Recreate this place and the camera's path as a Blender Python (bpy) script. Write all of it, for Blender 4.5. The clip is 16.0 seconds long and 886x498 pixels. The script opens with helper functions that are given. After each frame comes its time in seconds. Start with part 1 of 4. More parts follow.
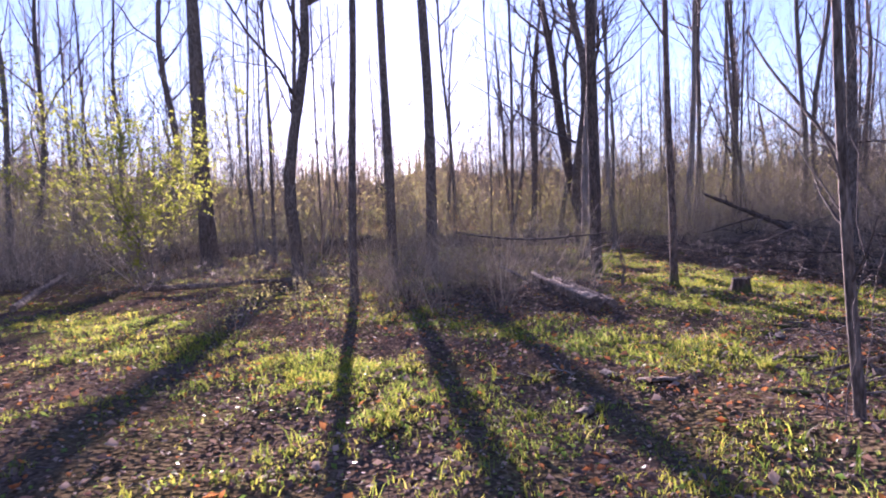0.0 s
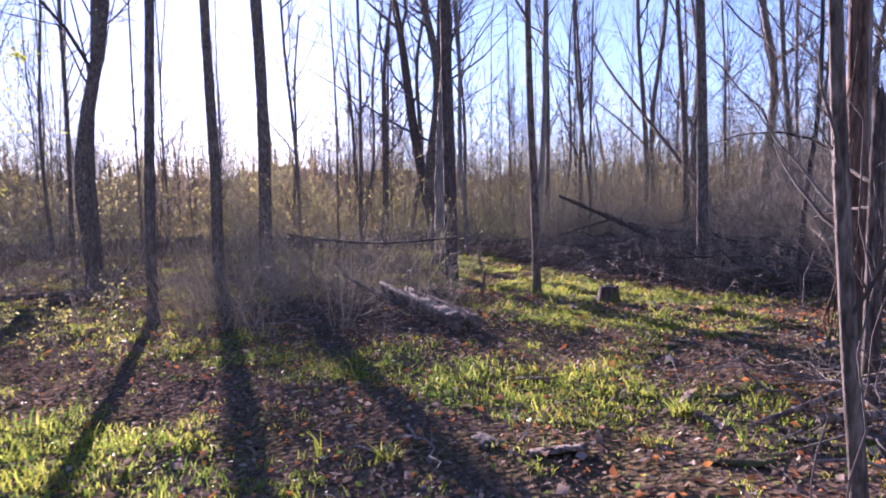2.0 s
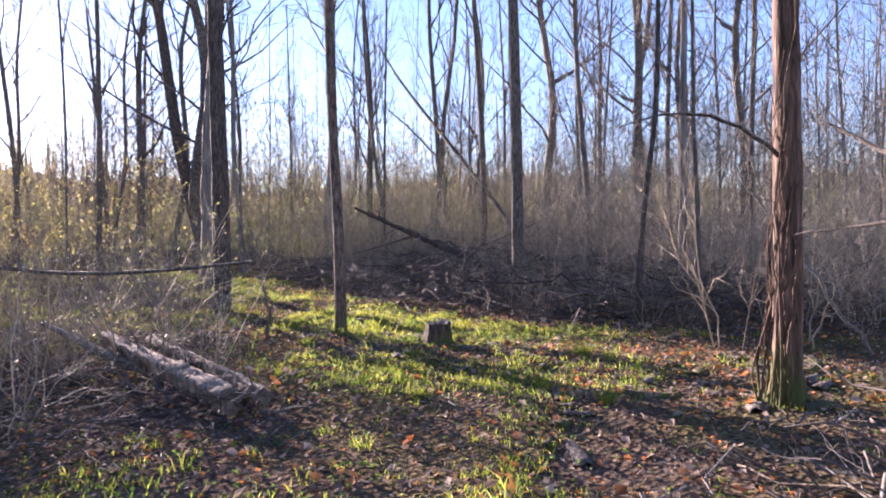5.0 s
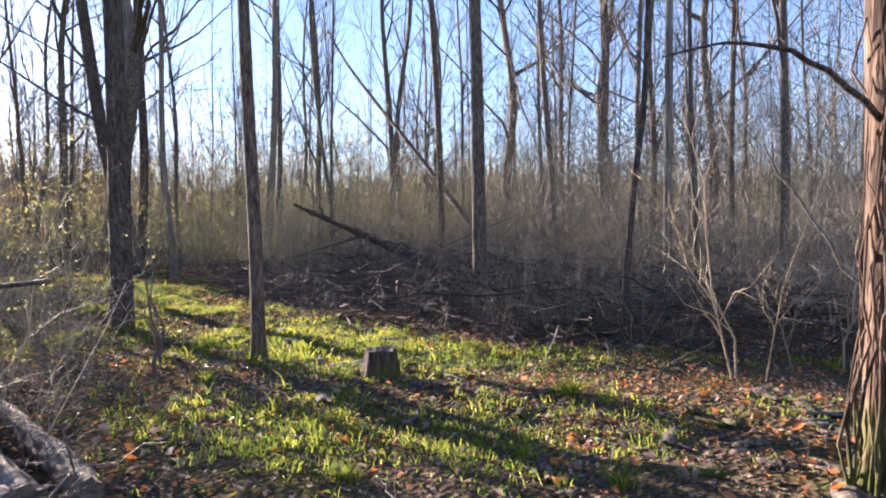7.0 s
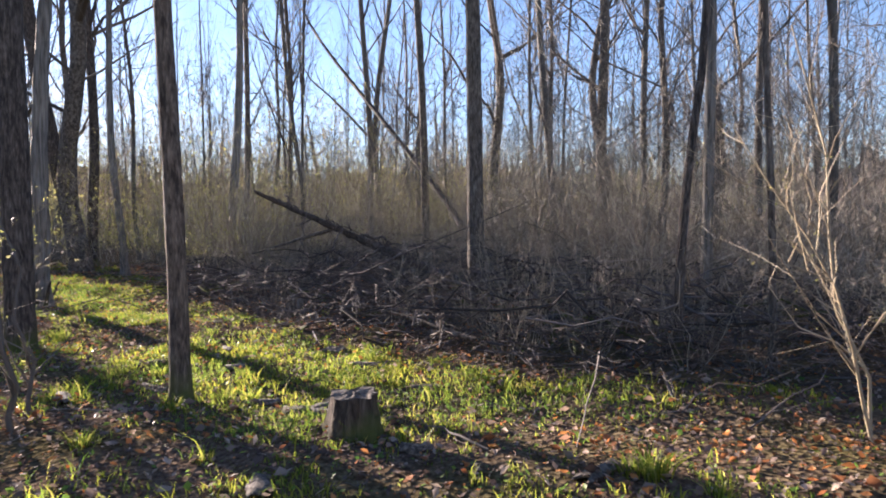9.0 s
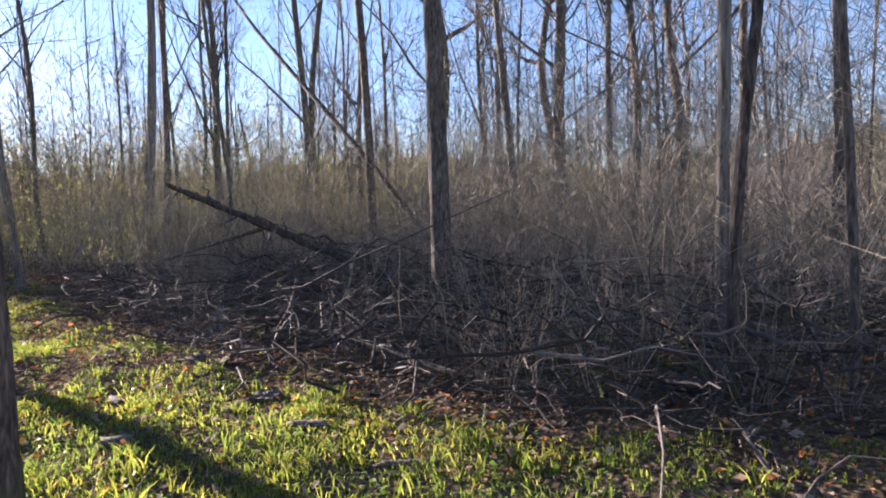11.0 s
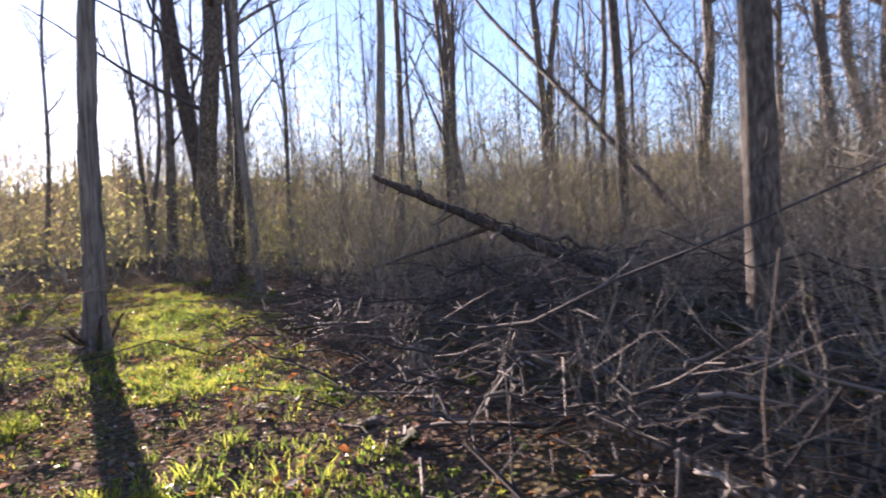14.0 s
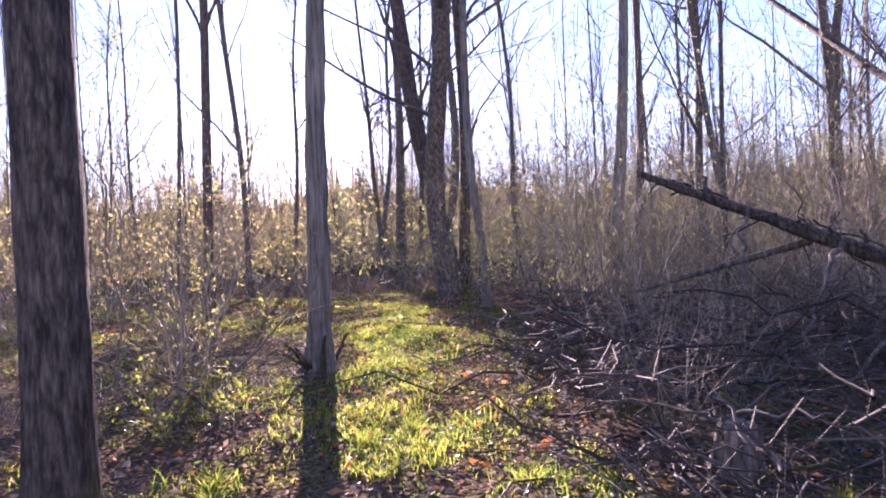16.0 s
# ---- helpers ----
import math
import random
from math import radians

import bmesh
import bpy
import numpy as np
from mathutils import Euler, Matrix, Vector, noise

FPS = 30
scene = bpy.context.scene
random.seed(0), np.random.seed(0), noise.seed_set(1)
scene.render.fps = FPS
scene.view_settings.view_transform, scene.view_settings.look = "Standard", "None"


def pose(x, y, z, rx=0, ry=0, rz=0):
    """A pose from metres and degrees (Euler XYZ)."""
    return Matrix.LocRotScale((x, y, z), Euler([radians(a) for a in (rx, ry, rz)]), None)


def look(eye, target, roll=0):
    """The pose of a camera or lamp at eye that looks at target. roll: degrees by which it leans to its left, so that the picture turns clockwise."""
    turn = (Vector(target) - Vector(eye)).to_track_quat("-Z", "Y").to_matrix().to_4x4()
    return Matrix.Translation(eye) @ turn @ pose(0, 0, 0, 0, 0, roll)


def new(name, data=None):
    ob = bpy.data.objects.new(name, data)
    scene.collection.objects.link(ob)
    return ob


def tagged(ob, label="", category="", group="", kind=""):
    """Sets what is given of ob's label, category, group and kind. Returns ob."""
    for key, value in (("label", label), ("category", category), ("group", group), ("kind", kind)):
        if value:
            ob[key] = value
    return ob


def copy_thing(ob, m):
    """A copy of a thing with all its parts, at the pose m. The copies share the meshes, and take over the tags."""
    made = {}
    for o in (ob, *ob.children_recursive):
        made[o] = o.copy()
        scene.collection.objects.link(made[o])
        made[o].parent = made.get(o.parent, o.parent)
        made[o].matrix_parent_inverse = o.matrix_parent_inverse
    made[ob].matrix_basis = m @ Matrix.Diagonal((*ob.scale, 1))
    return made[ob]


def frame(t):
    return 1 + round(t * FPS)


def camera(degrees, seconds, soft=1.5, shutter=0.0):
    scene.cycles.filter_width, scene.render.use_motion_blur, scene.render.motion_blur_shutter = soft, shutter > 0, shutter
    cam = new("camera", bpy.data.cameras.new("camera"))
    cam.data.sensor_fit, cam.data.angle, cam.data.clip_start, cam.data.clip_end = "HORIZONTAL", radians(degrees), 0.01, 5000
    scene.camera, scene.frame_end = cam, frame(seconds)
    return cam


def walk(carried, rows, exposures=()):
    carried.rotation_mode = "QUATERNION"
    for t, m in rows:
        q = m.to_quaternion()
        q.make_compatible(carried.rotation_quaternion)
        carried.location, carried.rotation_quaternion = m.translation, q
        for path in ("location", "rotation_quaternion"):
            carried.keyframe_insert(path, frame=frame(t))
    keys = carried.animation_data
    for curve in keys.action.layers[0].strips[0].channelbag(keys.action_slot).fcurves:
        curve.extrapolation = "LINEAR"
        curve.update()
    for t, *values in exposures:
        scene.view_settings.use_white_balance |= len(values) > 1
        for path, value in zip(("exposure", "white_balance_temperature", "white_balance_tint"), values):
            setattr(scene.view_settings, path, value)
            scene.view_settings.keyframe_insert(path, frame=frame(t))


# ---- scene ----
EXPOSURES = [(0.0, 2.44, 5540, 55), (1.5, 2.53, 5420, 52), (2.5, 2.22, 5400, 48), (3.5, 2.13, 5430, 42), (4.2, 2.72, 5520, 40), (6.5, 2.78, 5860, 31), (7.0, 2.66, 5840, 28), (7.5, 2.78, 5890, 33), (8.5, 2.76, 5890, 32), (9.1, 2.43, 5830, 26), (12.0, 2.47, 5540, 31), (12.6, 2.97, 5420, 33),
             (13.5, 2.51, 5720, 31), (14.5, 2.63, 5960, 36), (15.3, 2.55, 5860, 43), (16.0, 2.98, 5700, 52)]

cam = camera(69.7, 16.0, soft=1.9, shutter=0.25)
PATH = [
    (0.0, pose(0.000, 0.000, 1.552, 87.49, 1.66, -0.10)),
    (0.5, pose(0.087, 0.523, 1.524, 87.28, 1.57, -4.68)),
    (1.0, pose(0.148, 1.036, 1.492, 86.73, 1.14, -9.76)),
    (1.5, pose(0.254, 1.553, 1.498, 87.03, 0.91, -11.55)),
    (2.0, pose(0.349, 2.065, 1.523, 87.28, 1.08, -13.37)),
    (2.5, pose(0.425, 2.540, 1.544, 87.28, 0.81, -17.62)),
    (3.0, pose(0.540, 2.978, 1.533, 87.50, 0.83, -20.22)),
    (3.5, pose(0.649, 3.467, 1.527, 87.42, 0.98, -22.26)),
    (4.0, pose(0.777, 4.015, 1.535, 87.80, 0.83, -27.47)),
    (6.5, pose(1.950, 6.209, 1.485, 88.50, 0.67, -35.50)),
    (7.0, pose(2.298, 6.563, 1.511, 88.37, 0.66, -36.93)),
    (7.5, pose(2.586, 7.025, 1.521, 88.11, 0.59, -37.53)),
    (8.0, pose(2.805, 7.539, 1.517, 87.96, 0.67, -38.04)),
    (8.5, pose(3.133, 7.961, 1.480, 88.12, 0.65, -38.70)),
    (9.0, pose(3.455, 8.391, 1.468, 87.86, 0.43, -38.87)),
    (9.5, pose(3.777, 8.875, 1.494, 87.69, 0.38, -40.74)),
    (9.7, pose(3.917, 9.054, 1.504, 87.64, 0.35, -41.28)),
    (11.8, pose(4.874, 10.643, 1.532, 86.69, 2.33, -45.13)),
    (12.0, pose(5.027, 10.809, 1.524, 86.73, 2.40, -44.80)),
    (12.5, pose(5.457, 11.143, 1.491, 87.14, 2.45, -41.23)),
    (13.0, pose(5.797, 11.458, 1.454, 87.45, 2.57, -33.69)),
    (13.5, pose(5.991, 11.985, 1.411, 87.95, 2.27, -29.40)),
    (14.0, pose(6.088, 12.518, 1.397, 88.31, 2.71, -23.00)),
    (14.5, pose(6.116, 12.987, 1.482, 88.84, 2.66, -13.11)),
    (15.0, pose(6.077, 13.471, 1.486, 89.57, 2.86, -7.54)),
    (15.5, pose(6.087, 13.927, 1.474, 89.64, 2.68, -4.51)),
    (16.0, pose(6.129, 14.355, 1.485, 89.82, 2.47, -3.64)),
]
walk(cam, PATH, exposures=EXPOSURES)

# ---- world and sun ----
SUN_AZIMUTH, SUN_HEIGHT = 6.8, 13.4          # degrees left of +y, degrees up
world = bpy.data.worlds.new("sky")
scene.world = world
world.use_nodes = True
wn = world.node_tree.nodes
sky = wn.new("ShaderNodeTexSky")
sky.sky_type = "NISHITA"
sky.sun_disc = False
sky.sun_elevation = radians(SUN_HEIGHT)
sky.sun_rotation = radians(-SUN_AZIMUTH)
sky.air_density, sky.dust_density, sky.ozone_density = 1.0, 0.12, 2.0
wn["Background"].inputs["Strength"].default_value = 0.05
world.node_tree.links.new(sky.outputs["Color"], wn["Background"].inputs["Color"])

sun = new("sun", bpy.data.lights.new("sun", "SUN"))
sun.data.energy, sun.data.angle, sun.data.color = 5.0, radians(0.6), (1.0, 0.85, 0.62)
az, el = radians(SUN_AZIMUTH), radians(SUN_HEIGHT)
SUN_WAY = Vector((-math.sin(az) * math.cos(el), math.cos(az) * math.cos(el), math.sin(el)))
sun.matrix_basis = look(SUN_WAY * 60, (0, 0, 0))


# ---- materials ----
def mat_base(name):
    m = bpy.data.materials.new(name)
    m.use_nodes = True
    return m, m.node_tree.nodes, m.node_tree.links, m.node_tree.nodes["Principled BSDF"]


def ramp(nodes, stops):
    r = nodes.new("ShaderNodeValToRGB")
    while len(r.color_ramp.elements) < len(stops):
        r.color_ramp.elements.new(0.5)
    for e, (p, c) in zip(r.color_ramp.elements, stops):
        e.position, e.color = p, (*c, 1)
    return r


def bark(name, dark, mid, light, stretch=4.0, scale=26.0, depth=0.6, moss=0.0):
    """Furrowed bark: grain drawn out along the trunk, blotches, green on the foot where moss grows."""
    m, n, l, p = mat_base(name)
    co = n.new("ShaderNodeTexCoord")
    mp = n.new("ShaderNodeMapping")
    mp.inputs["Scale"].default_value = (1, 1, 1 / stretch)
    grain = n.new("ShaderNodeTexNoise")
    grain.inputs["Scale"].default_value, grain.inputs["Detail"].default_value = scale, 7
    blot = n.new("ShaderNodeTexNoise")
    blot.inputs["Scale"].default_value, blot.inputs["Detail"].default_value = 2.3, 4
    l.new(co.outputs["Object"], mp.inputs["Vector"])
    l.new(mp.outputs["Vector"], grain.inputs["Vector"])
    l.new(co.outputs["Object"], blot.inputs["Vector"])
    plate = n.new("ShaderNodeTexVoronoi")
    plate.feature = "DISTANCE_TO_EDGE"
    plate.inputs["Scale"].default_value = scale * 1.3
    warp = n.new("ShaderNodeMix")
    warp.data_type = "VECTOR"
    warp.inputs["Factor"].default_value = 0.06
    l.new(mp.outputs["Vector"], warp.inputs["A"])
    l.new(grain.outputs["Color"], warp.inputs["B"])
    l.new(warp.outputs["Result"], plate.inputs["Vector"])
    both = n.new("ShaderNodeMath")
    both.operation = "MULTIPLY_ADD"
    both.inputs[1].default_value = 0.55
    l.new(plate.outputs["Distance"], both.inputs[0])
    l.new(grain.outputs["Fac"], both.inputs[2])
    r = ramp(n, ((0.38, dark), (0.58, mid), (0.85, light)))
    l.new(both.outputs[0], r.inputs["Fac"])
    mix = n.new("ShaderNodeMix")
    mix.data_type = "RGBA"
    mix.blend_type = "MULTIPLY"
    r2 = ramp(n, ((0.3, (0.55, 0.55, 0.55)), (0.7, (1.2, 1.15, 1.05))))
    l.new(blot.outputs["Fac"], r2.inputs["Fac"])
    mix.inputs["Factor"].default_value = 0.45
    l.new(r.outputs["Color"], mix.inputs["A"])
    l.new(r2.outputs["Color"], mix.inputs["B"])
    colour = mix.outputs["Result"]
    if moss:
        sep = n.new("ShaderNodeSeparateXYZ")
        l.new(co.outputs["Object"], sep.inputs["Vector"])
        add = n.new("ShaderNodeMath")
        add.operation = "MULTIPLY_ADD"
        l.new(blot.outputs["Fac"], add.inputs[0])
        add.inputs[1].default_value = -1.6
        l.new(sep.outputs["Z"], add.inputs[2])
        fac = n.new("ShaderNodeMapRange")
        fac.inputs["From Min"].default_value, fac.inputs["From Max"].default_value = -0.75 + moss, -0.35 + moss
        fac.inputs["To Min"].default_value, fac.inputs["To Max"].default_value = 0.85, 0.0
        l.new(add.outputs[0], fac.inputs["Value"])
        mm = n.new("ShaderNodeMix")
        mm.data_type = "RGBA"
        l.new(fac.outputs["Result"], mm.inputs["Factor"])
        l.new(colour, mm.inputs["A"])
        mm.inputs["B"].default_value = (0.075, 0.09, 0.02, 1)
        colour = mm.outputs["Result"]
    l.new(colour, p.inputs["Base Color"])
    p.inputs["Roughness"].default_value = 0.9
    p.inputs["Specular IOR Level"].default_value = 0.25
    b = n.new("ShaderNodeBump")
    b.inputs["Strength"].default_value, b.inputs["Distance"].default_value = depth, 0.02
    l.new(both.outputs[0], b.inputs["Height"])
    l.new(b.outputs["Normal"], p.inputs["Normal"])
    return m


def leafy(name, stops, through_share=0.5, rough=0.6, patch=None, shine=0.15):
    """Thin leaves or blades: colour by island, light passes through."""
    m, n, l, p = mat_base(name)
    geo = n.new("ShaderNodeNewGeometry")
    r = ramp(n, stops)
    l.new(geo.outputs["Random Per Island"], r.inputs["Fac"])
    colour = r.outputs["Color"]
    if patch:
        co = n.new("ShaderNodeTexCoord")
        noise_node = n.new("ShaderNodeTexNoise")
        noise_node.inputs["Scale"].default_value = 0.9
        l.new(co.outputs["Object"], noise_node.inputs["Vector"])
        r2 = ramp(n, ((0.35, patch[0]), (0.65, patch[1])))
        l.new(noise_node.outputs["Fac"], r2.inputs["Fac"])
        mx = n.new("ShaderNodeMix")
        mx.data_type, mx.blend_type = "RGBA", "MULTIPLY"
        mx.inputs["Factor"].default_value = 1.0
        l.new(colour, mx.inputs["A"])
        l.new(r2.outputs["Color"], mx.inputs["B"])
        colour = mx.outputs["Result"]
    l.new(colour, p.inputs["Base Color"])
    p.inputs["Roughness"].default_value = rough
    p.inputs["Specular IOR Level"].default_value = shine
    t = n.new("ShaderNodeBsdfTranslucent")
    l.new(colour, t.inputs["Color"])
    mixer = n.new("ShaderNodeMixShader")
    mixer.inputs["Fac"].default_value = through_share
    l.new(p.outputs["BSDF"], mixer.inputs[1])
    l.new(t.outputs["BSDF"], mixer.inputs[2])
    l.new(mixer.outputs["Shader"], n["Material Output"].inputs["Surface"])
    return m


def twiggy(name, stops, rough=0.8):
    m, n, l, p = mat_base(name)
    geo = n.new("ShaderNodeNewGeometry")
    r = ramp(n, stops)
    l.new(geo.outputs["Random Per Island"], r.inputs["Fac"])
    l.new(r.outputs["Color"], p.inputs["Base Color"])
    p.inputs["Roughness"].default_value = rough
    p.inputs["Specular IOR Level"].default_value = 0.3
    return m


def soil(name):
    m, n, l, p = mat_base(name)
    co = n.new("ShaderNodeTexCoord")
    fine = n.new("ShaderNodeTexNoise")
    fine.inputs["Scale"].default_value, fine.inputs["Detail"].default_value = 26, 8
    wide = n.new("ShaderNodeTexNoise")
    wide.inputs["Scale"].default_value, wide.inputs["Detail"].default_value = 0.7, 5
    cell = n.new("ShaderNodeTexVoronoi")
    cell.inputs["Scale"].default_value = 17
    for q in (fine, wide, cell):
        l.new(co.outputs["Object"], q.inputs["Vector"])
    r = ramp(n, ((0.3, (0.04, 0.028, 0.02)), (0.5, (0.1, 0.072, 0.052)), (0.72, (0.2, 0.148, 0.105))))
    l.new(fine.outputs["Fac"], r.inputs["Fac"])
    rw = ramp(n, ((0.42, (1, 1, 1)), (0.66, (0.85, 1.0, 0.6))))
    l.new(wide.outputs["Fac"], rw.inputs["Fac"])
    mx = n.new("ShaderNodeMix")
    mx.data_type, mx.blend_type = "RGBA", "MULTIPLY"
    mx.inputs["Factor"].default_value = 0.9
    l.new(r.outputs["Color"], mx.inputs["A"])
    l.new(rw.outputs["Color"], mx.inputs["B"])
    l.new(mx.outputs["Result"], p.inputs["Base Color"])
    p.inputs["Roughness"].default_value = 0.95
    p.inputs["Specular IOR Level"].default_value = 0.0
    b = n.new("ShaderNodeBump")
    b.inputs["Strength"].default_value, b.inputs["Distance"].default_value = 0.8, 0.03
    l.new(cell.outputs["Distance"], b.inputs["Height"])
    l.new(b.outputs["Normal"], p.inputs["Normal"])
    return m


M_SOIL = soil("forest_soil")
def woods(name):
    """The far edge of the woods: upright streaks of trunks and twigs in brown, grey and olive, with a faint added glow
    for daylight.
    """
    m, n, l, p = mat_base(name)
    co = n.new("ShaderNodeTexCoord")
    mp = n.new("ShaderNodeMapping")
    mp.inputs["Scale"].default_value = (1, 1, 0.12)
    fine = n.new("ShaderNodeTexNoise")
    fine.inputs["Scale"].default_value, fine.inputs["Detail"].default_value = 2.2, 8
    wide = n.new("ShaderNodeTexNoise")
    wide.inputs["Scale"].default_value = 0.12
    l.new(co.outputs["Object"], mp.inputs["Vector"])
    l.new(mp.outputs["Vector"], fine.inputs["Vector"])
    l.new(co.outputs["Object"], wide.inputs["Vector"])
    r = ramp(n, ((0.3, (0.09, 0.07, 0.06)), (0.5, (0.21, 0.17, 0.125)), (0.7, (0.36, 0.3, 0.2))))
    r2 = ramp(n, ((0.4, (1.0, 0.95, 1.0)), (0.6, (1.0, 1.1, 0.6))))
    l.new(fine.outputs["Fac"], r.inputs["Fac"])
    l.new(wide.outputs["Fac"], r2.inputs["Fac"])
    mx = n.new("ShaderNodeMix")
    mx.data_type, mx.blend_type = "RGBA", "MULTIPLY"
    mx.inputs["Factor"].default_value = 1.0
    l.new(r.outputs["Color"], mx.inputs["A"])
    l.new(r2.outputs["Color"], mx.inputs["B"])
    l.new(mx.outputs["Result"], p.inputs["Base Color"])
    # the streak colours also emit, an added glow in place of daylight on the woods
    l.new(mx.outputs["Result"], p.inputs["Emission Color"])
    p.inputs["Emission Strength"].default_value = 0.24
    p.inputs["Roughness"].default_value = 1.0
    return m


M_WOODS_GLOW = woods("far_woods_edge_glowing")
M_BARK = bark("grey_brown_bark", (0.0462, 0.0389, 0.032), (0.12, 0.102, 0.0853), (0.231, 0.204, 0.171))
M_BARK_FAR = bark("smooth_grey_bark", (0.0646, 0.0583, 0.051), (0.129, 0.117, 0.102), (0.203, 0.189, 0.169), depth=0.3)
M_BARK_MOSS = bark("mossy_bark", (0.0459, 0.0344, 0.0275), (0.127, 0.0978, 0.0757), (0.264, 0.207, 0.161), moss=0.02)
M_BARK_FINE = bark("fine_dark_bark", (0.03, 0.025, 0.022), (0.085, 0.07, 0.06), (0.19, 0.16, 0.135), stretch=5, scale=30, depth=0.9, moss=-0.03)
M_SHAGGY = bark("shaggy_red_bark", (0.0396, 0.0259, 0.0187), (0.115, 0.0756, 0.054), (0.245, 0.166, 0.119), stretch=7, scale=20, depth=1.0, moss=0.12)
M_PALE = bark("bare_pale_wood", (0.092, 0.0816, 0.0693), (0.198, 0.183, 0.161), (0.303, 0.281, 0.252), stretch=18, depth=0.4)
M_ROTTEN = bark("rotten_wood", (0.035, 0.027, 0.021), (0.14, 0.108, 0.082), (0.36, 0.29, 0.22), stretch=7, scale=22, depth=1.0)
M_LOG = bark("pale_rotten_log", (0.06, 0.046, 0.036), (0.22, 0.175, 0.135), (0.42, 0.35, 0.27), stretch=7, scale=20, depth=1.0)
M_CUT = bark("weathered_cut_wood", (0.0744, 0.0589, 0.0465), (0.149, 0.124, 0.102), (0.223, 0.192, 0.161), stretch=1, scale=30, depth=0.5)
M_LIMB = twiggy("limb_bark", ((0.0, (0.0648, 0.0536, 0.0452)), (0.6, (0.12, 0.103, 0.0857)), (1.0, (0.185, 0.161, 0.136))))
M_TWIG = twiggy("thicket_twigs", ((0.0, (0.098, 0.084, 0.068)), (0.45, (0.208, 0.176, 0.136)), (0.8, (0.345, 0.295, 0.215)), (1.0, (0.48, 0.42, 0.3))), 0.7)
M_DEAD = twiggy("dead_sticks", ((0.0, (0.03, 0.025, 0.023)), (0.5, (0.09, 0.075, 0.067)), (0.85, (0.2, 0.17, 0.15)), (1.0, (0.31, 0.27, 0.23))), 0.8)
M_BRUSH = twiggy("dead_brush", ((0.0, (0.026, 0.022, 0.02)), (0.5, (0.078, 0.066, 0.06)), (0.88, (0.16, 0.137, 0.122)), (1.0, (0.26, 0.225, 0.195))), 0.85)
# pale stems, the warm yellow of low sunlight mixed into their colour
M_SUNNY_STEMS = twiggy("pale_sun_tinted_stems", ((0.0, (0.2, 0.155, 0.1)), (0.6, (0.34, 0.27, 0.175)), (1.0, (0.5, 0.42, 0.29))), 0.6)
M_BUD = leafy("opening_buds", ((0.0, (0.22, 0.22, 0.07)), (0.6, (0.38, 0.37, 0.11)), (1.0, (0.55, 0.48, 0.2))), 0.55)
M_LEAF = leafy("young_leaves", ((0.0, (0.18, 0.22, 0.03)), (0.6, (0.31, 0.36, 0.05)), (1.0, (0.47, 0.47, 0.09))), 0.6)
M_RUSSET = leafy("russet_leaves", ((0.0, (0.18, 0.105, 0.05)), (0.6, (0.3, 0.195, 0.085)), (1.0, (0.42, 0.31, 0.14))), 0.55)
M_FAR = leafy("far_twigs_in_the_light", ((0.0, (0.12, 0.095, 0.068)), (0.5, (0.24, 0.19, 0.12)), (1.0, (0.42, 0.345, 0.17))), 0.5, shine=0.0)
M_GRASS = leafy("spring_grass", ((0.0, (0.09, 0.15, 0.028)), (0.5, (0.215, 0.252, 0.04)), (0.85, (0.35, 0.355, 0.058)), (1.0, (0.44, 0.38, 0.14))), 0.72,
                0.45, ((0.7, 0.85, 0.8), (1.2, 1.12, 0.9)))
M_STUMP = bark("old_stump_wood", (0.0315, 0.0238, 0.0182), (0.077, 0.0574, 0.042), (0.154, 0.119, 0.0875), stretch=6, depth=1.0, moss=-0.2)
M_HERB = leafy("low_herb_leaves", ((0.0, (0.075, 0.15, 0.03)), (0.6, (0.15, 0.255, 0.045)), (1.0, (0.3, 0.39, 0.075))), 0.55, 0.4)
M_LITTER = leafy("fallen_leaves", ((0.0, (0.066, 0.046, 0.04)), (0.35, (0.15, 0.11, 0.09)), (0.62, (0.27, 0.2, 0.155)), (0.82, (0.45, 0.36, 0.28)),
                                   (0.9, (0.468, 0.161, 0.0509)), (1.0, (0.546, 0.247, 0.0765))), 0.25, 0.75)

M_ORANGE = leafy("orange_fallen_leaves", ((0.0, (0.16, 0.075, 0.04)), (0.5, (0.34, 0.135, 0.05)), (1.0, (0.52, 0.24, 0.075))), 0.4, 0.6)


# ---- shape helpers ----
def mesh_of(name, verts, quads, material, smooth=False):
    """A mesh from arrays of places and of four-cornered faces."""
    me = bpy.data.meshes.new(name)
    verts, quads = np.asarray(verts, np.float32), np.asarray(quads, np.int32)
    width = quads.shape[1]
    me.vertices.add(len(verts))
    me.vertices.foreach_set("co", verts.ravel())
    me.loops.add(quads.size)
    me.loops.foreach_set("vertex_index", quads.ravel())
    me.polygons.add(len(quads))
    me.polygons.foreach_set("loop_start", np.arange(0, quads.size, width, dtype=np.int32))
    if smooth:
        me.polygons.foreach_set("use_smooth", np.ones(len(quads), bool))
    me.materials.append(material)
    me.update(calc_edges=True)
    return me


def thing(name, label, category, place=(0, 0, 0), group="", kind=""):
    ob = tagged(new(name), label, category, group, kind)
    ob.location = place
    return ob


def part_of(name, me, parent, label=""):
    ob = new(name, me)
    ob.parent = parent
    if label:
        tagged(ob, label)
    return ob


def unit(v):
    return v / np.maximum(np.linalg.norm(v, axis=-1, keepdims=True), 1e-9)


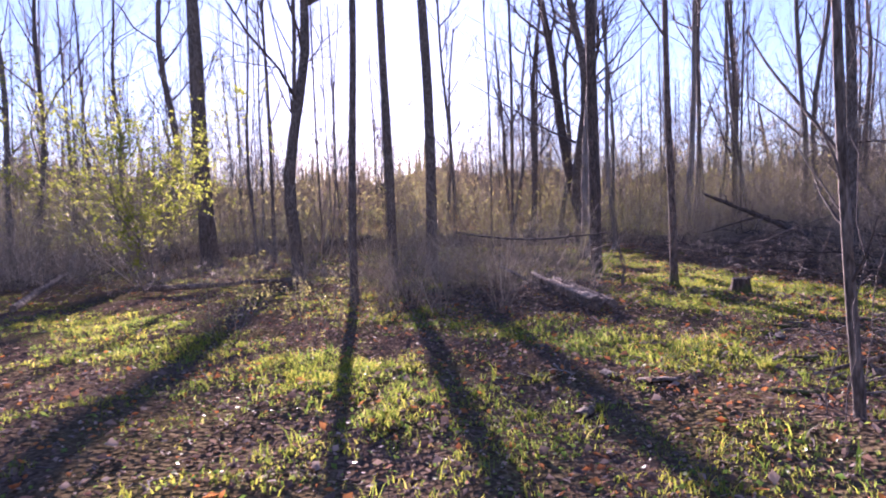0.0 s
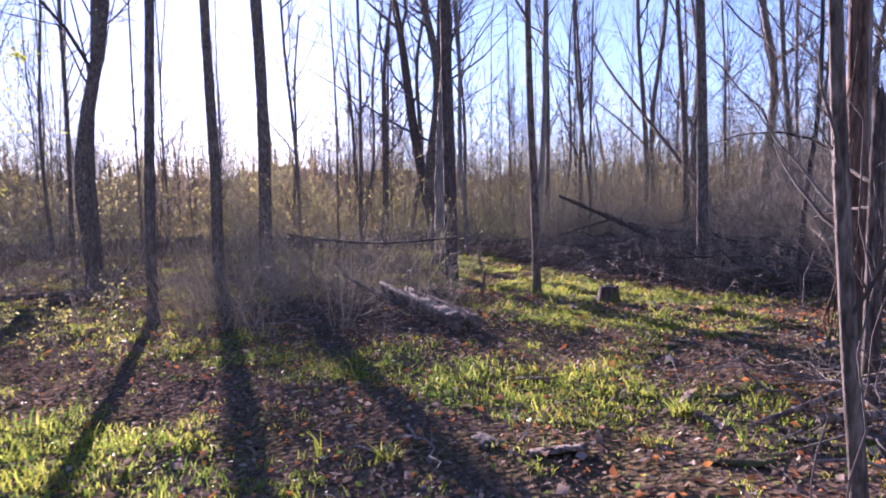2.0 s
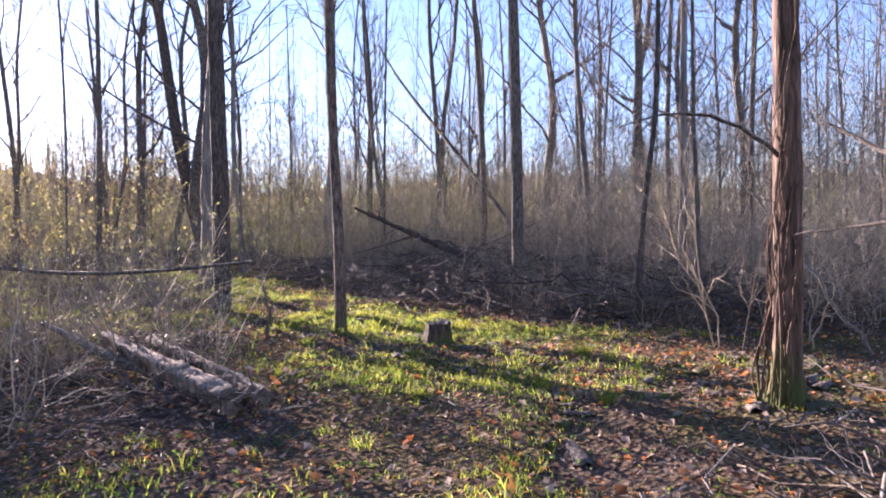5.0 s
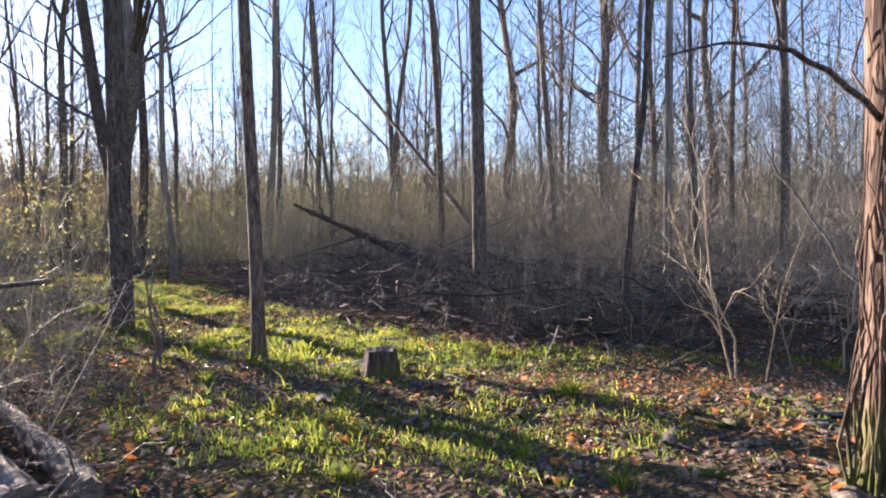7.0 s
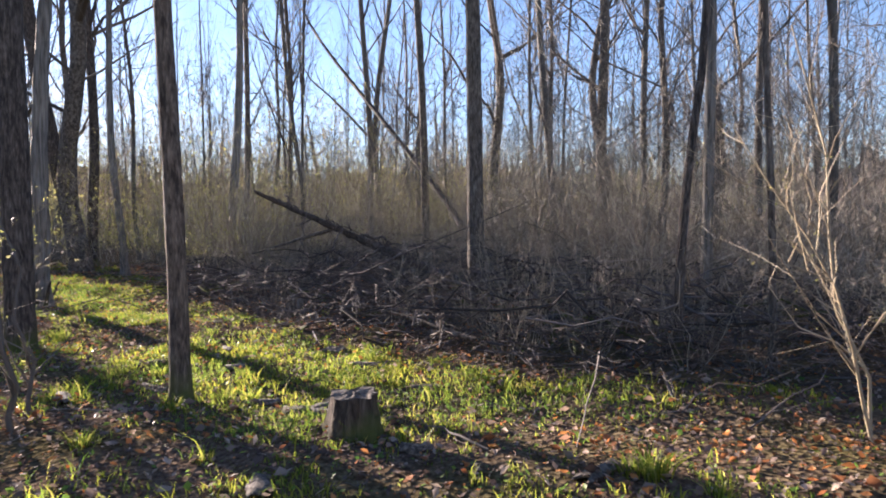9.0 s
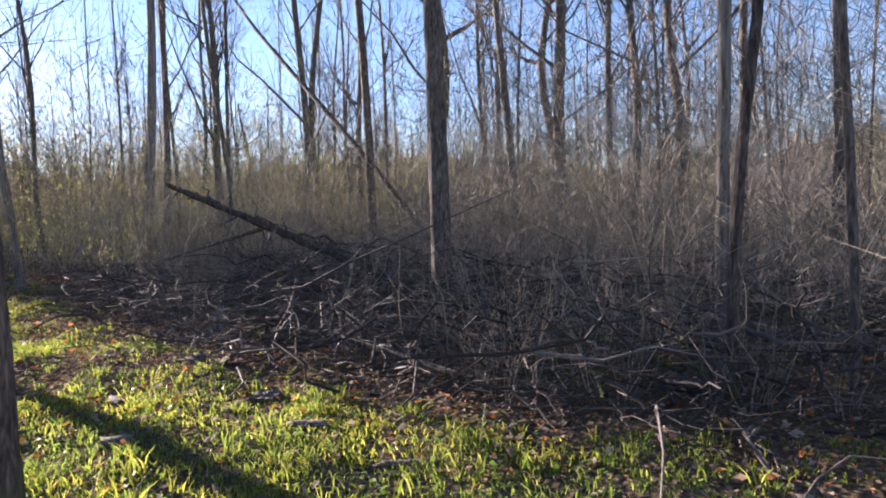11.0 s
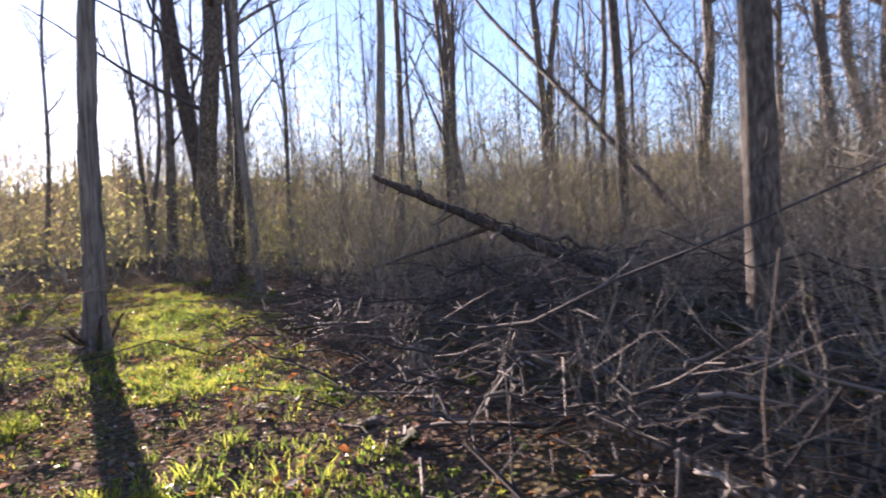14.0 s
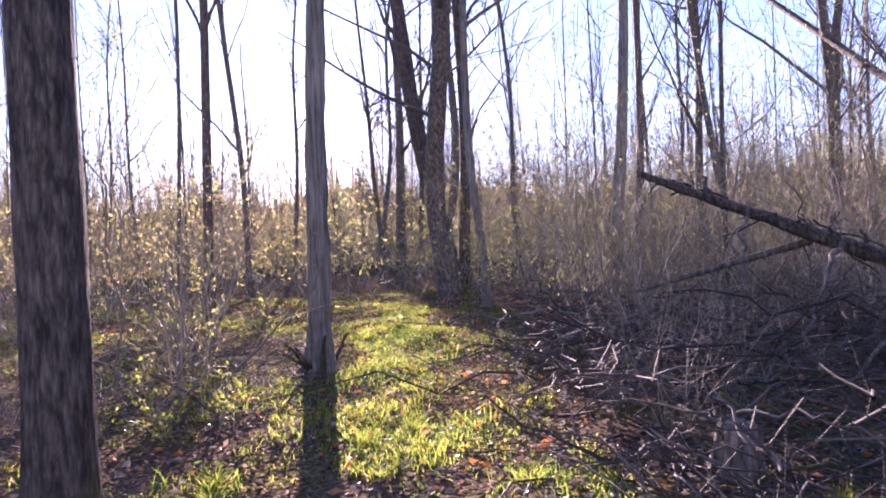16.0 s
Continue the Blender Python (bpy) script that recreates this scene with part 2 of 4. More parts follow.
def sticks(base, way, length, radius, bend, segs=3, sides=3, tip=0.3, kink=0.0, rng=None):
    """Many thin tapered tubes at once: places and faces."""
    n = len(base)
    s = np.linspace(0, 1, segs + 1)[None, :, None]
    pts = base[:, None] + way[:, None] * length[:, None, None] * s + bend[:, None] * s ** 2
    if kink and rng is not None:
        jig = rng.normal(size=(n, segs + 1, 3)) * (kink * length[:, None, None])
        jig[:, 0] = 0
        pts = pts + jig
    w = unit(way)
    helper = np.where(np.abs(w[:, 2:3]) > 0.9, [[1.0, 0, 0]], [[0, 0, 1.0]])
    a = unit(np.cross(w, helper))
    b = np.cross(w, a)
    ang = np.arange(sides) * 2 * np.pi / sides
    ring = a[:, None] * np.cos(ang)[None, :, None] + b[:, None] * np.sin(ang)[None, :, None]
    rad = radius[:, None] * (1 - (1 - tip) * s[0, :, 0][None])
    v = pts[:, :, None] + ring[:, None] * rad[:, :, None, None]
    k = np.arange(segs)[:, None] * sides
    j = np.arange(sides)[None]
    quad = np.stack([k + j, k + (j + 1) % sides, k + sides + (j + 1) % sides, k + sides + j], -1).reshape(-1, 4)
    q = quad[None] + (np.arange(n) * (segs + 1) * sides)[:, None, None]
    return v.reshape(-1, 3), q.reshape(-1, 4), pts


def fine_twigs(base, way, length, radius, bend, rng):
    """The thinnest twigs, two joints each, one face to a joint."""
    n = len(base)
    s = np.array([0, 0.5, 1.0])[None, :, None]
    pts = base[:, None] + way[:, None] * length[:, None, None] * s + bend[:, None] * s ** 2
    pts[:, 1] += rng.normal(size=(n, 3)) * 0.07 * length[:, None]
    side = unit(np.cross(way, rng.normal(size=(n, 3))))[:, None] * radius[:, None, None] * np.array([1.0, 0.8, 0.4])[None, :, None]
    v = np.stack([pts - side, pts + side], 2).reshape(-1, 3)
    k = (np.arange(n) * 6)[:, None]
    q = np.concatenate([k + np.array([[0, 1, 3, 2]]), k + np.array([[2, 3, 5, 4]])], 0)
    return v, q, pts


def joined(*pairs):
    vs, qs, o = [], [], 0
    for v, q in pairs:
        vs.append(v)
        qs.append(q + o)
        o += len(v)
    return np.concatenate(vs), np.concatenate(qs)


def children(rng, pts, parent_len, parent_rad, count, lo, share, spread, rise, rad_share):
    """Side shoots of the tubes that sticks() has laid: base, way, length, radius, bend."""
    n, segs = pts.shape[0], pts.shape[1] - 1
    i = rng.integers(0, n, count)
    u = lo + (1 - lo) * rng.random(count)
    f = u * segs
    k = np.minimum(f.astype(int), segs - 1)
    r = (f - k)[:, None]
    base = pts[i, k] * (1 - r) + pts[i, k + 1] * r
    along = unit(pts[i, k + 1] - pts[i, k])
    side = unit(np.cross(along, rng.normal(size=(count, 3))))
    way = unit(along + side * spread * (0.6 + 0.8 * rng.random((count, 1))) + np.array([[0, 0, rise]]))
    length = parent_len[i] * share * (0.5 + 0.9 * rng.random(count)) * (1.15 - 0.6 * u)
    radius = np.maximum(parent_rad[i] * rad_share * (1 - 0.6 * u), 0.002)
    bend = rng.normal(size=(count, 3)) * 0.12 * length[:, None] + np.array([[0, 0, 1.0]]) * (0.1 * length[:, None])
    return base, way, length, radius, bend


def specks(rng, at, size, lift=0.0):
    """Small leaves: one bent four-cornered blade at each place."""
    n = len(at)
    a = unit(rng.normal(size=(n, 3)))
    b = unit(np.cross(a, rng.normal(size=(n, 3))))
    s = (size * (0.6 + 0.8 * rng.random(n)))[:, None]
    v = np.stack([at - a * s, at + b * s * 0.5, at + a * s, at - b * s * 0.5], 1)
    return v.reshape(-1, 3), np.arange(4 * n).reshape(-1, 4)


def gz(x, y):
    """Height of the ground."""
    x, y = np.asarray(x, float), np.asarray(y, float)
    z = 0.045 * np.sin(x * 0.9 + 1.3) * np.cos(y * 0.7 + 0.4) + 0.03 * np.sin(x * 2.3 + y * 1.7) + 0.018 * np.sin(x * 4.1 - y * 3.3 + 1)
    return z - 0.02


def trunk_mesh(rng, height, radius, lean=(0, 0), wobble=0.1, sides=14, rings=26, flare=0.5, ridge=0.05, taper=0.6, z0=-0.15, top_jag=0.0):
    """A standing trunk: places, faces and its middle line."""
    s = np.linspace(0, 1, rings) ** 1.6
    ph = rng.random(4) * 6.28
    zz = z0 + (height - z0) * s
    mid = np.stack([lean[0] * s + wobble * (np.sin(zz * 0.55 + ph[0]) - math.sin(ph[0])) * np.minimum(zz, 3).clip(0) / 3,
                    lean[1] * s + wobble * (np.sin(zz * 0.45 + ph[1]) - math.sin(ph[1])) * np.minimum(zz, 3).clip(0) / 3, zz], 1)
    ang = np.arange(sides) * 2 * np.pi / sides
    rad = radius * (1 - taper * s)[:, None] * np.ones(sides)[None]
    fl = np.exp(-np.maximum(zz + 0.05, 0) / (1.3 * radius + 0.05))[:, None]
    rad = rad * (1 + flare * fl * (0.7 + 0.6 * np.cos(ang * 4 + ph[2]) + 0.3 * np.cos(ang * 7 + ph[3]))[None].clip(0))
    rad = rad * (1 + ridge * rng.normal(size=(1, sides)) + ridge * 0.6 * rng.normal(size=(rings, sides)))
    v = np.stack([mid[:, 0:1] + rad * np.cos(ang), mid[:, 1:2] + rad * np.sin(ang), np.broadcast_to(mid[:, 2:3], rad.shape).copy()], -1)
    if top_jag:
        v[-1, :, 2] += top_jag * rng.random(sides)
        v[-2, :, 2] += top_jag * 0.3 * rng.random(sides)
    k = np.arange(rings - 1)[:, None] * sides
    j = np.arange(sides)[None]
    q = np.stack([k + j, k + (j + 1) % sides, k + sides + (j + 1) % sides, k + sides + j], -1).reshape(-1, 4)
    return v.reshape(-1, 3), q, mid


def crown_mesh(rng, mid, height, radius, first, n1, n2, n3, reach=0.3, up=1.35, segs=5, sides=5, fine=False):
    """Limbs, boughs and twigs on the middle line of a trunk."""
    s = first + (0.98 - first) * rng.random(n1)
    zz = s * height
    base = np.stack([np.interp(zz, mid[:, 2], mid[:, 0]), np.interp(zz, mid[:, 2], mid[:, 1]), zz], 1)
    a = rng.random(n1) * 6.283
    way = unit(np.stack([np.cos(a), np.sin(a), up * (0.4 + 1.1 * rng.random(n1))], 1))
    length = height * reach * (0.45 + 0.8 * rng.random(n1)) * (1.1 - 0.6 * s)
    rad = radius * (1 - 0.6 * s) * (0.28 + 0.3 * rng.random(n1))
    bend = rng.normal(size=(n1, 3)) * 0.1 * length[:, None] + np.array([[0, 0, 1.0]]) * 0.25 * length[:, None]
    v1, q1, p1 = sticks(base, way, length, rad, bend, segs, sides, 0.25, 0.017, rng)
    c2 = children(rng, p1, length, rad, n2, 0.2, 0.45, 0.9, 0.25, 0.5)
    v2, q2, p2 = sticks(*c2, 3 if fine else 4, 4 if sides > 4 else 3, 0.3, 0.035, rng)
    c3 = children(rng, p2, c2[2], c2[3], n3, 0.1, 0.65, 0.9, 0.2, 0.6)
    v3, q3, p3 = fine_twigs(*c3, rng) if fine else sticks(*c3, 2, 3, 0.4, 0.04, rng)
    v, q = joined((v1, q1), (v2, q2), (v3, q3))
    return v, q, p3


# ---- ground ----
def ground_lines(lo, hi, far):
    inner = np.arange(lo, hi + 0.01, 0.35)
    out = np.geomspace(1, far, 14)
    return np.concatenate([lo - out[::-1], inner, hi + out])


gx, gy = ground_lines(-14, 22, 600), ground_lines(-4, 40, 600)
GX, GY = np.meshgrid(gx, gy)
gv = np.stack([GX, GY, gz(GX, GY)], -1).reshape(-1, 3)
nx = len(gx)
gi, gj = np.meshgrid(np.arange(len(gy) - 1), np.arange(nx - 1), indexing="ij")
g0 = (gi * nx + gj).ravel()
ground = tagged(new("ground", mesh_of("ground", gv, np.stack([g0, g0 + 1, g0 + nx + 1, g0 + nx], 1), M_SOIL, True)),
                "dark leaf-strewn forest floor with thin spring grass", "ground", kind="structure")

# the far edge of the woods all around, past everything that can be walked to
ring_rng = np.random.default_rng(3)
ring_n = 2600
ring_a = np.arange(ring_n) * 2 * np.pi / ring_n
ring_top = 7.8 + 0.9 * np.sin(ring_a * 9) + 0.7 * np.sin(ring_a * 31 + 1) + 5.0 * ring_rng.random(ring_n) ** 4
ring_x, ring_y = 5 + 84 * np.cos(ring_a), 10 + 84 * np.sin(ring_a)
bv = np.concatenate([np.stack([ring_x, ring_y, np.full(ring_n, -0.3)], 1), np.stack([ring_x, ring_y, ring_top], 1)])
bj = np.arange(ring_n)
bo = (bj + 1) % ring_n
tagged(new("backdrop", mesh_of("backdrop", bv, np.stack([bj, bo, ring_n + bo, ring_n + bj], 1), M_WOODS_GLOW)), "far brown and olive edge of the leafless woods, with a faint added glow", "woods", kind="structure")


# ---- trees ----
LANES = ((5.8, 14.5, 2.7), (-1.2, 6.6, 1.5), (-6.0, 10.5, 1.9), (2.6, 7.5, 0.9), (6.0, 10.5, 1.3))


def sunny(x, y, grow=1.0):
    """Gaps in the woods along which the low sun reaches the grass: a place on the grass and the gap's half width."""
    return any(abs(x - (px - 0.119 * (y - py))) < w * grow for px, py, w in LANES)


def tree(seed, x, y, dia, height=17.0, lean=(0, 0), wobble=0.1, material=M_BARK, label="", first=0.35, n1=14, n2=70, n3=260, sides=14, rings=26,
         flare=0.5, ridge=0.05, name="tree", group="", reach=0.3, buds=0, top_jag=0.0, taper=0.6, fine=False):
    rng = np.random.default_rng(seed)
    t = thing(name, label or "bare grey-brown tree trunk standing in dead leaves", "tree", (x, y, float(gz(x, y))), group)
    v, q, mid = trunk_mesh(rng, height, dia / 2, lean, wobble, sides, rings, flare, ridge, taper, top_jag=top_jag)
    part_of("trunk", mesh_of("trunk", v, q, material, True), t)
    if n1:
        v, q, tips = crown_mesh(rng, mid, height, dia / 2, first, n1, n2, n3, reach, sides=4 if sides < 10 else 5, fine=fine)
        crown = part_of("crown", mesh_of("crown", v, q, M_LIMB), t)
        if buds:
            at = tips[rng.integers(0, len(tips), buds), 2] + rng.normal(size=(buds, 3)) * 0.05
            tagged(part_of("budding", mesh_of("buds", *specks(rng, at, 0.03), M_BUD), crown, "small yellow-green opening buds"), kind="stuff")
    return t


# trees beside the walk, each of its own shape
tree(11, 4.30, 17.80, 0.34, 19, (-0.05, 0.1), 0.015, M_BARK_FINE, "thick straight brown-barked tree with mossy foot beside the grassy path", 0.4, 14, 60, 200, 24, 40, 0.3)
tree(12, 5.06, 13.91, 0.165, 13, (-0.1, 0.05), 0.03, M_BARK_MOSS, "slim leaning tree with bare pale foot in sunlit grass", 0.4, 9, 40, 150, 16, 34, 0.35)
tree(13, 10.44, 16.20, 0.28, 18, (-0.1, 0.1), 0.05, M_BARK, "straight grey-brown tree beside the fallen trunk and brush", 0.4, 14, 60, 200, 18, 34, 0.3)
tree(14, 9.50, 12.00, 0.10, 9, (0.15, 0.1), 0.12, M_BARK_FINE, "thin dark crooked young tree in the brush", 0.5, 7, 30, 120, 10, 30, 0.2)
tree(15, 6.48, 7.92, 0.22, 18, (0.15, 0.05), 0.03, M_SHAGGY, "thick dark tree with shaggy reddish bark and mossy roots", 0.45, 12, 50, 160, 28, 44, 0.75, 0.09)
tree(16, 4.80, 6.17, 0.135, 2.3, (0.04, 0.0), 0.06, M_BARK_FINE, "crooked mossy broken snag standing in dead sticks", 0.5, 0, 0, 0, 20, 30, 0.25, 0.08, top_jag=0.25, taper=0.3)
tree(17, 3.0, 4.54, 0.08, 7, (-0.5, 0.15), 0.05, M_BARK, "thin vine-hung sapling beside the path", 0.14, 16, 50, 150, 10, 30, 0.2, reach=0.12)
tree(19, 5.02, 22.40, 0.29, 12, (0.6, -0.2), 0.06, M_PALE, "dead grey snag with split dark foot at the path", 0.55, 7, 24, 60, 24, 48, 0.9, 0.13)
tree(20, 7.75, 34.5, 0.62, 19, (-2.9, 0.5), 0.10, M_BARK_FINE, "dark leaning tree grown together with its neighbour", 0.4, 12, 60, 200, 16, 26, 0.5, group="twin trees at the path's end")
tree(21, 8.10, 34.9, 0.40, 20, (0.2, 0.5), 0.08, M_BARK_FINE, "dark upright tree grown together with its neighbour", 0.35, 12, 60, 200, 16, 26, 0.4, group="twin trees at the path's end")
tree(22, 8.20, 30.2, 0.22, 17, (-0.6, 0), 0.10, M_PALE, "grey tree with bare pale wood at its foot", 0.4, 10, 50, 160)
tree(23, 11.00, 28.8, 0.31, 16, (0.9, 0.2), 0.08, M_PALE, "pale barkless dead tree among the thicket", 0.5, 8, 36, 100)
tree(24, 12.25, 13.2, 0.17, 14, (0.15, 0.0), 0.06, M_PALE, "pale slender tree at the edge of the brush", 0.4, 9, 40, 150)
tree(25, 10.10, 11.3, 0.08, 8, (0.2, 0.1), 0.08, M_BARK, "thin dark young tree in the brush", 0.45, 7, 26, 100, 10)
tree(26, -9.0, 24.6, 0.64, 20, (-0.6, 0.2), 0.05, M_BARK, "thick straight dark tree behind the grass", 0.5, 12, 60, 200, 18)

tree(27, -1.80, 12.7, 0.17, 15, (0.1, 0.1), 0.07, M_BARK, "slim grey tree standing alone behind the grass", 0.45, 10, 44, 150, 12, 30, 0.3)

tree(28, -0.30, 19.0, 0.35, 20, (-0.35, 0.1), 0.05, M_BARK, "straight grey tree behind the low thicket", 0.42, 13, 60, 260, 14, 28, 0.3, fine=True)
tree(29, -1.55, 19.7, 0.31, 19, (-0.25, 0.1), 0.04, M_BARK, "straight grey tree behind the low thicket", 0.4, 13, 60, 260, 14, 28, 0.3, fine=True)

# grown alike: seven shapes of forest tree, set out again and again
KINDS = []
for k in range(8):
    forked = k in (2, 5)
    KINDS.append(tree(100 + k, 0, 0, 0.3, 18 + k % 3, (random.uniform(-0.6, 0.6), random.uniform(-0.6, 0.6)), 0.06 + 0.05 * (k % 4), M_BARK_FAR if k % 2 else M_BARK,
                      "bare grey forest tree with ascending limbs", 0.2 if forked or k % 2 else 0.28, 17 if forked or k % 2 else 14, 66, 350, 8, 14, 0.3,
                      group="forest trees", reach=0.36 if forked else 0.27, buds=160 if k % 2 else 0, fine=True))
NEAR_TREES = [(14.76, 23.2, .26), (16.7, 19.9, .22), (21.5, 21.6, .45), (19.5, 18.9, .22), (2.8, 25.5, .17), (15.9, 12.9, .2), 
              (-4.3, 18.8, .28), (-4.9, 21.6, .2), (-6.6, 25, .22), (-15.5, 23, .4), (-16.5, 26, .27), (2.05, 26.2, .13), (12.2, 26.0, .2), (22.5, 26, .3),
              (25, 20, .3)]
FAR_TREES = [(10.8, 39.4, .36), (13.5, 33.8, .36), (20.9, 48.5, .42), (14.2, 30.8, .22), (14.5, 30.0, .3), (16.7, 29.4, .42), (18.7, 31.6, .45), (7.5, 33.3, .5),
             (8.0, 43.4, .6), (17.4, 37.0, .45), (23.7, 35.3, .5), (25.3, 31.0, .4), (-8.2, 28.0, .22), (-20, 35, .3), (-14, 32, .7),
             (6.0, 42.0, .36), (5.0, 44.6, .4), (0.4, 48.4, .4), (0.8, 36.9, .32), (28, 27, .4)]
spots = []
first_use = set()


def plant(x, y, dia, k, tall=1.0):
    a = random.uniform(0, 360)
    m = Matrix.Translation((x, y, float(gz(x, y)))) @ Euler((radians(random.gauss(0, 1.6)), radians(random.gauss(0, 1.6)), radians(a))).to_matrix().to_4x4()
    m = m @ Matrix.Diagonal((dia / 0.3, dia / 0.3, tall, 1))
    if k not in first_use:
        first_use.add(k)
        KINDS[k].matrix_basis = m
    else:
        copy_thing(KINDS[k], m)
    spots.append((x, y))


for i, (x, y, d) in enumerate(NEAR_TREES + FAR_TREES):
    plant(x, y, d * 0.95, (1, 3, 6, 7)[i % 4] if d > 0.38 else i % 8, random.uniform(0.85, 1.1))
fixed = [(4.3, 17.8), (5, 14), (10.4, 16.2), (9.5, 12), (6.6, 8.1), (5.1, 22.4), (7.9, 36), (8.2, 30.2), (11, 28.8), (12.2, 13.2), (-9, 24.6), (-1.9, 12.7), (-0.3, 19.0), (-1.6, 19.7)]
spots += fixed
random.seed(5)
tries = 0
while len(spots) < 236 and tries < 5000:
    tries += 1
    far = 7 + random.random() ** 0.8 * 44
    a = random.uniform(-62, 78)
    x, y = 4 + (24 + far) * math.sin(radians(a)), 10 + (22 + far) * math.cos(radians(a))
    if y < 14 and x < 20 or abs(x - 5.9) < 2.0 and y < 46:
        continue
    if sunny(x, y, 1.12):
        continue
    if min((x - p) ** 2 + (y - q) ** 2 for p, q in spots) < 5.5:
        continue
    plant(x, y, random.choice((.12, .14, .16, .18, .2, .24, .28, .34)), random.randrange(8), random.uniform(0.75, 1.1))
for i in range(16):                       # to the east, past the brush
    x, y = random.uniform(13.5, 32), random.uniform(10.5, 24)
    if min((x - p) ** 2 + (y - q) ** 2 for p, q in spots) > 2.5:
        plant(x, y, random.uniform(.1, .26), random.randrange(8), random.uniform(0.6, 1.0))
for i in range(12):                       # to the west, behind the grass
    x, y = random.uniform(-32, -5), random.uniform(24, 52)
    if not sunny(x, y) and min((x - p) ** 2 + (y - q) ** 2 for p, q in spots) > 2.5:
        plant(x, y, random.uniform(.14, .34), random.randrange(8), random.uniform(0.8, 1.1))
for i in range(18):                       # behind and beside the walker
    a = random.uniform(100, 262)
    d = random.uniform(9, 30)
    plant(3 + d * math.sin(radians(a)), 3 + d * math.cos(radians(a)), random.uniform(.16, .4), random.randrange(8))


for i in range(46):                       # thin low trees at the far edge
    x, y = random.uniform(-42, 60), random.uniform(56, 80)
    if min((x - p) ** 2 + (y - q) ** 2 for p, q in spots) > 2.0:
        plant(x, y, random.uniform(.12, .26), random.randrange(8), random.uniform(0.5, 0.68))


# ---- thicket ----
def shrub(seed, height, stems, n2, n3, buds, material=M_TWIG, leaf=M_BUD, bud_size=0.013, spread=0.35, label="", name="shrub", group="", place=(0, 0, 0), thick=0.012, kink=0.025):
    rng = np.random.default_rng(seed)
    t = thing(name, label or "leafless thicket shrub of thin brown stems with tiny opening buds", "shrub", place, group)
    a = rng.random(stems) * 6.283
    base = np.stack([np.cos(a), np.sin(a), np.zeros(stems)], 1) * (0.12 + 0.35 * rng.random((stems, 1)) * spread * 2)
    base[:, 2] = -0.1
    way = unit(np.stack([np.cos(a) * spread * rng.random(stems) * 1.6, np.sin(a) * spread * rng.random(stems) * 1.6, np.ones(stems)], 1))
    length = height * (0.55 + 0.5 * rng.random(stems))
    rad = thick * (0.6 + 0.8 * rng.random(stems))
    bend = rng.normal(size=(stems, 3)) * 0.16 * height * np.array([[1, 1, 0.2]])
    v1, q1, p1 = sticks(base, way, length, rad, bend, 6, 4, 0.3, kink, rng)
    c2 = children(rng, p1, length, rad, n2, 0.15, 0.34, 0.9, 0.15, 0.6)
    v2, q2, p2 = sticks(*c2, 3, 3, 0.35, 0.04, rng)
    c3 = children(rng, p2, c2[2], c2[3], n3, 0.1, 0.6, 1.0, 0.1, 0.7)
    v3, q3, p3 = fine_twigs(*c3, rng)
    stem = tagged(part_of("brushwood", mesh_of("stems", *joined((v1, q1), (v2, q2), (v3, q3)), material), t), kind="stuff")
    if buds:
        i = rng.integers(0, len(p3), buds)
        at = p3[i, rng.integers(0, 3, buds)] + rng.normal(size=(buds, 3)) * bud_size
        tagged(part_of("foliage", mesh_of("leaves", *specks(rng, at, bud_size), leaf), stem, "tiny yellow-green young leaves"), kind="stuff")
    return t


SHRUBS = [shrub(200 + k, 3.2 + 0.5 * (k % 4), 10, 48, 66, (60, 240, 120, 320, 40, 200)[k], group="thicket shrubs") for k in range(6)]
shrub_used = set()


def bush(x, y, k, s=1.0, tall=1.0):
    m = Matrix.Translation((x, y, float(gz(x, y)))) @ Matrix.Rotation(random.uniform(0, 6.28), 4, "Z") @ Matrix.Diagonal((s, s, s * tall, 1))
    if k not in shrub_used:
        shrub_used.add(k)
        SHRUBS[k].matrix_basis = m
    else:
        copy_thing(SHRUBS[k], m)


random.seed(8)


def clear(x, y):
    """Open ground: the trail, the grass to its side, the sunlit clearing and the old path onward."""
    if y < 10.2 and -9 < x < 8.5 and y > -3:
        return True
    if 3.6 < x < 7.6 and y < 30:
        return True
    if -9 < x < -3.5 and y < 13:
        return True
    if 3.4 < x < 9.2 and y < 17:
        return True
    return 7 < x < 11.4 and 8 < y < 21.5


count = 0
while count < 164:
    r = random.random()
    if r < 0.30:
        x, y = random.uniform(9.5, 19), random.uniform(9, 27)
    elif r < 0.62:
        x, y = random.uniform(-16, 24), random.uniform(22, 44)
    elif r < 0.85:
        x, y = random.uniform(-14, 3.5), random.uniform(12, 27)
    else:
        x, y = random.uniform(8.6, 16), random.uniform(22, 32)
    if clear(x, y) or (x < 3.4 and y < 17 and random.random() < 0.3) or (sunny(x, y) and random.random() < 0.88):
        continue
    near = 0.75 if y < 17 else 1.0
    bush(x, y, random.randrange(6), near * random.uniform(0.7, 1.25))
    count += 1


# ---- far thicket, one mass ----
def lane(x, y):
    open_lane = np.zeros(len(x), bool)
    for px, py, w in LANES:
        open_lane |= np.abs(x - (px - 0.119 * (y - py))) < w
    keep_some = (np.sin(x * 91.7 + y * 57.3) > 0.6)
    return ~open_lane | keep_some


def off_lane(x, y):
    """Clear of the gaps altogether."""
    open_lane = np.zeros(len(x), bool)
    for px, py, w in LANES:
        open_lane |= np.abs(x - (px - 0.119 * (y - py))) < w
    return ~open_lane


